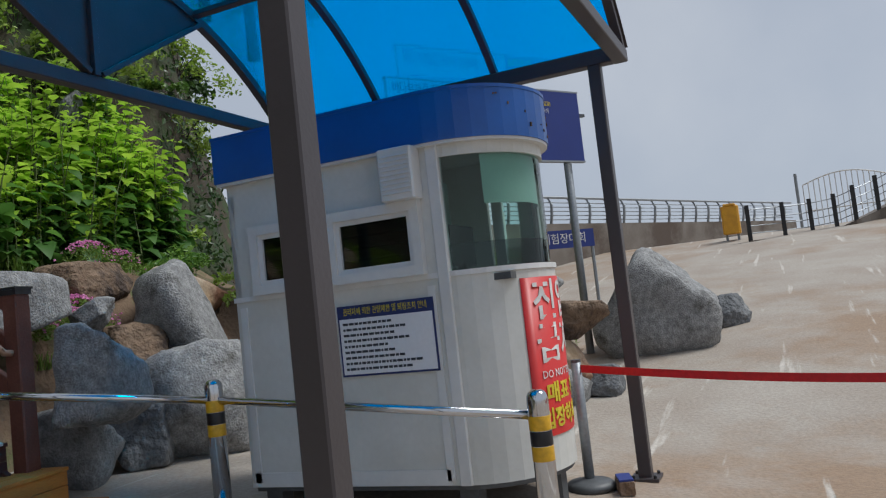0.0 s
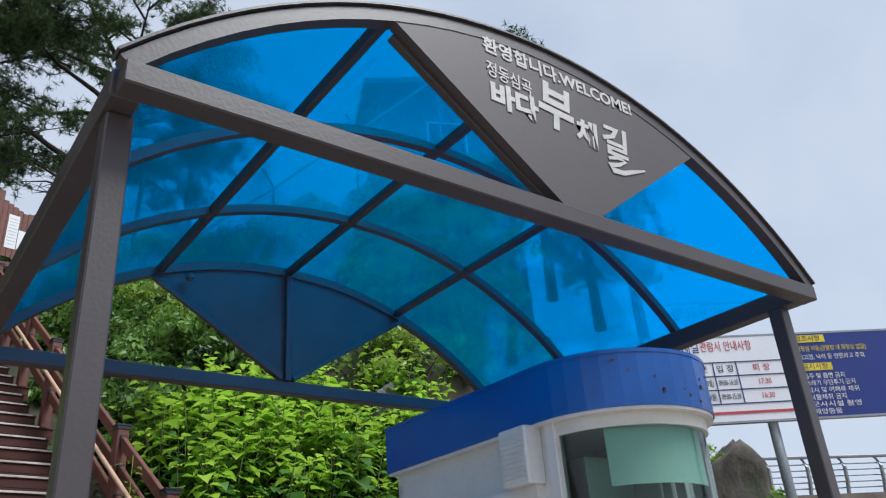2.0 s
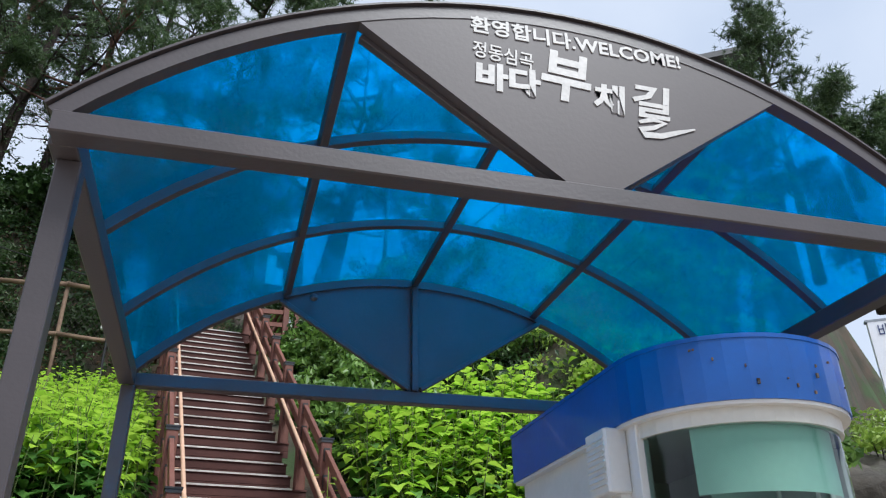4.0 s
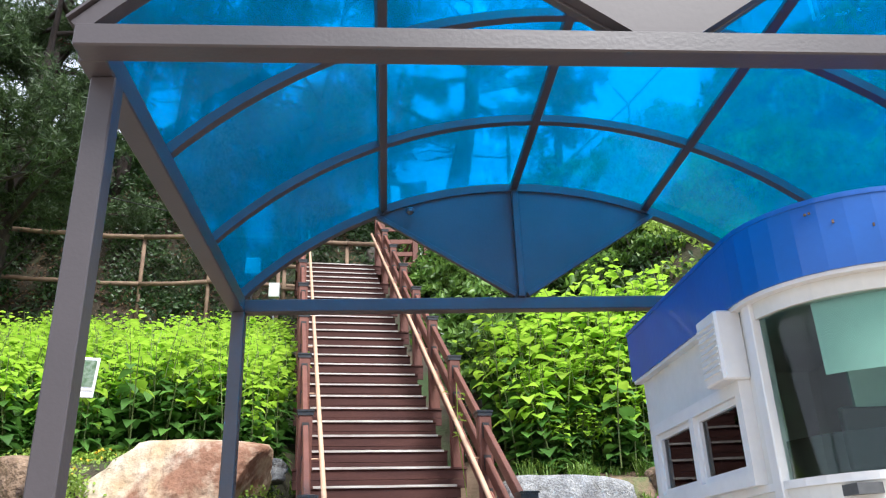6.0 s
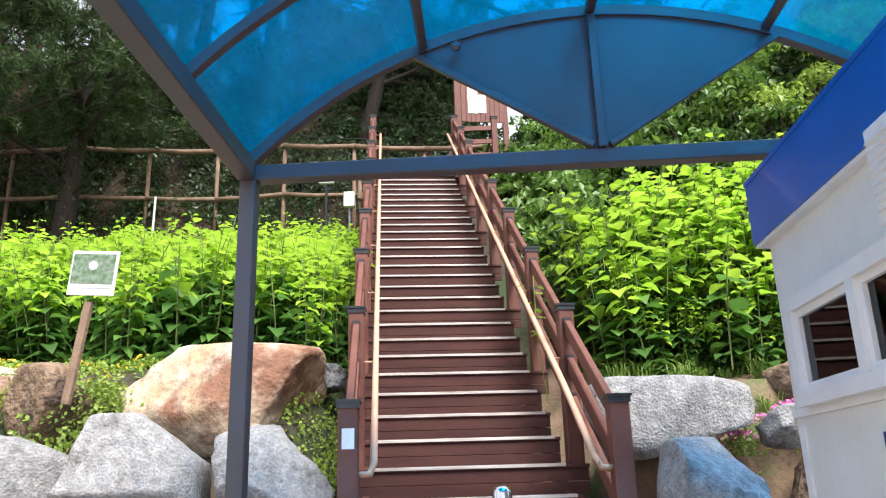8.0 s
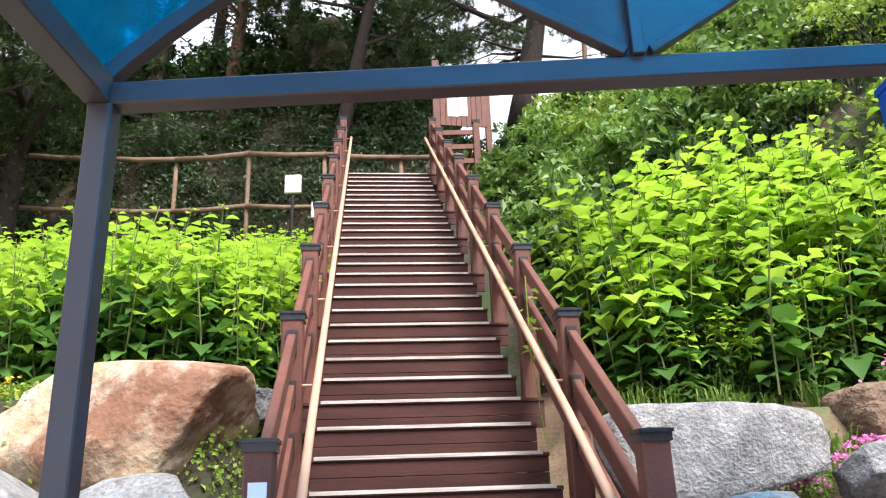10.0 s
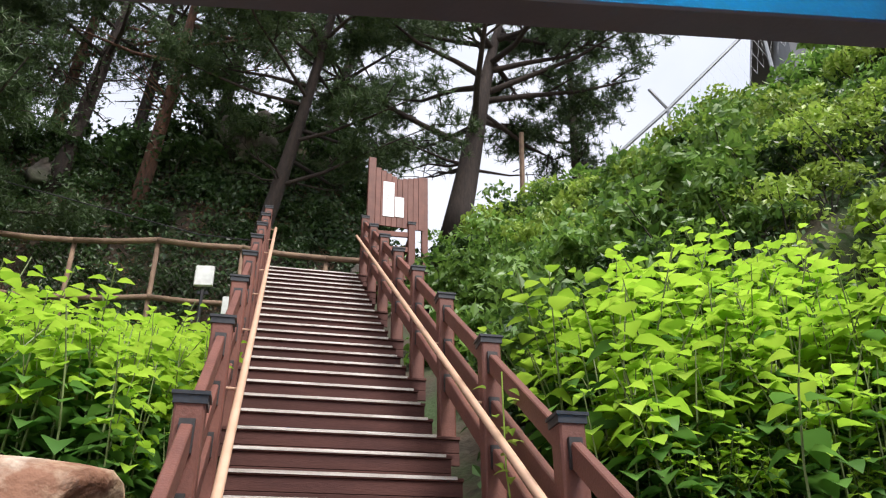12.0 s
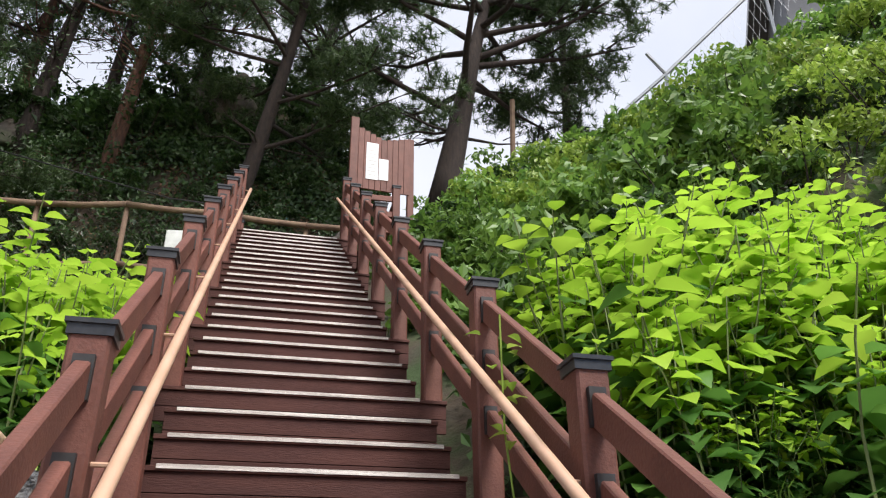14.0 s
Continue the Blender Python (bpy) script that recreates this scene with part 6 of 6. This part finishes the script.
sw = thing("sea_wall", pose(0, 0, 0), "low weathered concrete wall along the sea side", "wall", "", "structure")
sr = thing("sea_railing", pose(0, 0, 0), "pale steel railing with curved posts on the sea wall", "railing")
for i in range(len(WALL) - 1):
    (xa, ya), (xb, yb) = WALL[i], WALL[i + 1]
    za, zb_ = wall_top(i), wall_top(i + 1)
    d = Vector((xb - xa, yb - ya, 0)).normalized()
    nrm = Vector((-d.y, d.x, 0)) * -0.12
    s = Shape()
    pts = []
    for (x, y, z) in ((xa, ya, za), (xb, yb, zb_)):
        pts += [(x - nrm.x, y - nrm.y, 0.4), (x + nrm.x, y + nrm.y, 0.4), (x + nrm.x, y + nrm.y, z), (x - nrm.x, y - nrm.y, z)]
    s.add(pts, [(0, 1, 2, 3), (7, 6, 5, 4), (0, 4, 5, 1), (1, 5, 6, 2), (2, 6, 7, 3), (3, 7, 4, 0)])
    part("wall_section", s, WALL_CONC, sw)
    L = math.hypot(xb - xa, yb - ya)
    m = int(L / 0.95)
    for j in range(m):
        f = j / m
        x, y, z = xa + (xb - xa) * f, ya + (yb - ya) * f, za + (zb_ - za) * f
        part("rail_post", Shape().tube([(x, y, z - 0.02), (x + nrm.x * 0.6, y + nrm.y * 0.6, z + 0.3), (x + nrm.x * 0.8, y + nrm.y * 0.8, z + 0.58), (x - nrm.x * 0.2, y - nrm.y * 0.2, z + 0.82)], 0.045, 6), RAIL_GREY, sr)
    for k, rr in ((0.82, 0.04), (0.66, 0.016), (0.53, 0.016), (0.4, 0.016), (0.27, 0.016), (0.14, 0.016)):
        part("rail_tube", Shape().tube([(xa, ya, za + k), (xb, yb, zb_ + k)], rr, 6), RAIL_GREY, sr)

yb_ = thing("yellow_cabinet", pose(23.35, 1.07, paved(23.35, 1.07) - 0.04) @ Matrix.Scale(0.86, 4), "yellow plastic box on short legs at the road crest", "box")
part("cabinet_body", Shape().box((0, 0, 0.72), (0.5, 0.55, 0.95), None, 0.05), YELLOW_BOX, yb_)
part("cabinet_lid", Shape().box((0, 0, 1.22), (0.54, 0.4, 0.08), None, 0.03), YELLOW_BOX, yb_)
for y in (-0.18, 0.18):
    part("leg", Shape().box((0, y, 0.12), (0.08, 0.08, 0.3)), RAIL_GREY, yb_)
bf = thing("ramp_fence", pose(0, 0, 0), "ramp fence with black posts and steel wires", "fence")
pts = [(22.4, 0.58, 2.25), (22.93, -0.3, 2.25), (23.43, -1.0, 2.27), (23.6, -1.62, 2.33), (23.7, -2.12, 2.5), (24.28, -2.75, 2.73), (24.4, -3.4, 3.0), (24.5, -4.3, 3.35)]
prev = None
for i, (x, y, g) in enumerate(pts):
    part("post", Shape().box((x, y, g + 0.45), (0.11, 0.11, 1.05), None, 0.01), POST_BLACK, bf)
    if prev:
        for k in (0.2, 0.4, 0.6, 0.85):
            part("wire", Shape().tube([(prev[0], prev[1], prev[2] + k), (x, y, g + k)], 0.014, 6), RAIL_GREY, bf)
    prev = (x, y, g)
rw = Shape()
for i, (x, y, g) in enumerate(pts):
    rw.v += [(x - 0.15, y, 0.4), (x - 0.15, y, g), (x + 1.9, y + 0.2, g + 0.02), (x + 1.9, y + 0.2, 0.4)]
for i in range(len(pts) - 1):
    for j in range(4):
        rw.f.append((4 * i + j, 4 * i + (j + 1) % 4, 4 * i + 4 + (j + 1) % 4, 4 * i + 4 + j))
rw.f += [(0, 3, 2, 1), tuple(4 * (len(pts) - 1) + j for j in range(4))]
single("ramp_wall", rw, WALL_CONC, "concrete ramp rising beside the road crest", "wall", "", "structure")
ff = thing("arched_fence", pose(27.3, -1.0, 3.15), "white steel fence with an arched top", "fence")
for i in range(30):
    y = -i * 0.16
    h = 0.85 + 0.28 * abs(math.sin(i / 30 * math.pi * 2))
    part("picket", Shape().tube([(0, y, -0.6), (0, y, h)], 0.016, 5), INK_WHITE, ff)
part("rail_tube", Shape().tube([(0, -i * 0.16, 0.85 + 0.28 * abs(math.sin(i / 30 * math.pi * 2))) for i in range(30)], 0.022, 6), INK_WHITE, ff)
part("rail_tube", Shape().tube([(0, 0, 0.0), (0, -4.64, 0.0)], 0.02, 6), INK_WHITE, ff)
single("thin_pole", Shape().tube([(27.3, -0.82, 2.2), (27.3, -0.82, 4.4)], 0.05, 8), RAIL_GREY, "thin grey pole beside the far fence", "pole")
single("sea", Shape().add([(30, -3000, -6), (4000, -3000, -6), (4000, 3000, -6), (30, 3000, -6)], [(0, 1, 2, 3)]), WATER, "grey sea under an overcast sky", "water", "", "structure")

made = set(scene.objects)
# house above the hill
hs = thing("house", pose(14.9, 19.4, 17.3, 0, 0, -25), "grey house with a dark eave above the hill", "house")
part("house_wall", Shape().box((2.4, 2.0, 0.6), (4.8, 4.0, 5.2)), HOUSE_GREY, hs)
rf = Shape().add([(-0.7, -0.7, 3.1), (5.5, -0.7, 3.9), (5.5, 4.7, 3.9), (-0.7, 4.7, 3.1), (-0.7, -0.7, 3.35), (5.5, -0.7, 4.15), (5.5, 4.7, 4.15), (-0.7, 4.7, 3.35)],
                 [(0, 3, 2, 1), (4, 5, 6, 7), (0, 1, 5, 4), (1, 2, 6, 5), (2, 3, 7, 6), (3, 0, 4, 7)])
part("roof", rf, ROOF_DARK, hs)
wd = part("window", Shape().box((2.6, -0.02, 1.2), (1.6, 0.08, 1.6)), ALUMINIUM_WHITE, hs)
part("pane", Shape().box((2.6, -0.07, 1.2), (1.4, 0.02, 1.4)), GLASS_DARK, wd)
part("footing", Shape().box((2.4, 2.0, -5.5), (5.4, 4.6, 8.0)), CLIFF, hs)
hf = thing("hill_fence", pose(0, 0, 0), "galvanised pipe and mesh fence along the hill crest", "fence")
hp = [(6.2, 15.6, 10.0), (8.4, 15.0, 12.0), (10.6, 14.4, 14.2), (13.2, 13.8, 16.8)]
for i, (x, y, z) in enumerate(hp):
    part("post", Shape().tube([(x, y, land(x, y) - 0.5), (x, y, z), (x - 0.35, y, z + 0.5)], 0.04, 6), RAIL_GREY, hf)
for a, b in zip(hp, hp[1:]):
    part("rail_tube", Shape().tube([a, b], 0.04, 6), RAIL_GREY, hf)
    mesh = Shape()
    for i in range(14):
        for s in (0, 1):
            f0, f1 = i / 14, (i + 2) / 14
            p = Vector(a).lerp(Vector(b), f0) - Vector((0, 0, 1.2 * s))
            q = Vector(a).lerp(Vector(b), min(1, f1)) - Vector((0, 0, 1.2 * (1 - s)))
            u = Vector((0, 0, 0.008))
            mesh.add([p - u, p + u, q + u, q - u], [(0, 1, 2, 3)])
    part("wire_mesh", mesh, RAIL_GREY, hf)
up_ = thing("utility_pole", pose(5.6, 17.5, land(5.6, 17.5)), "thin weathered pole behind the hill crest", "pole")
part("pole", Shape().tube([(0, 0, -0.5), (0.2, 0, 13.0 - land(5.6, 17.5))], 0.06, 8), FENCE_RAIL, up_)
settle(made)
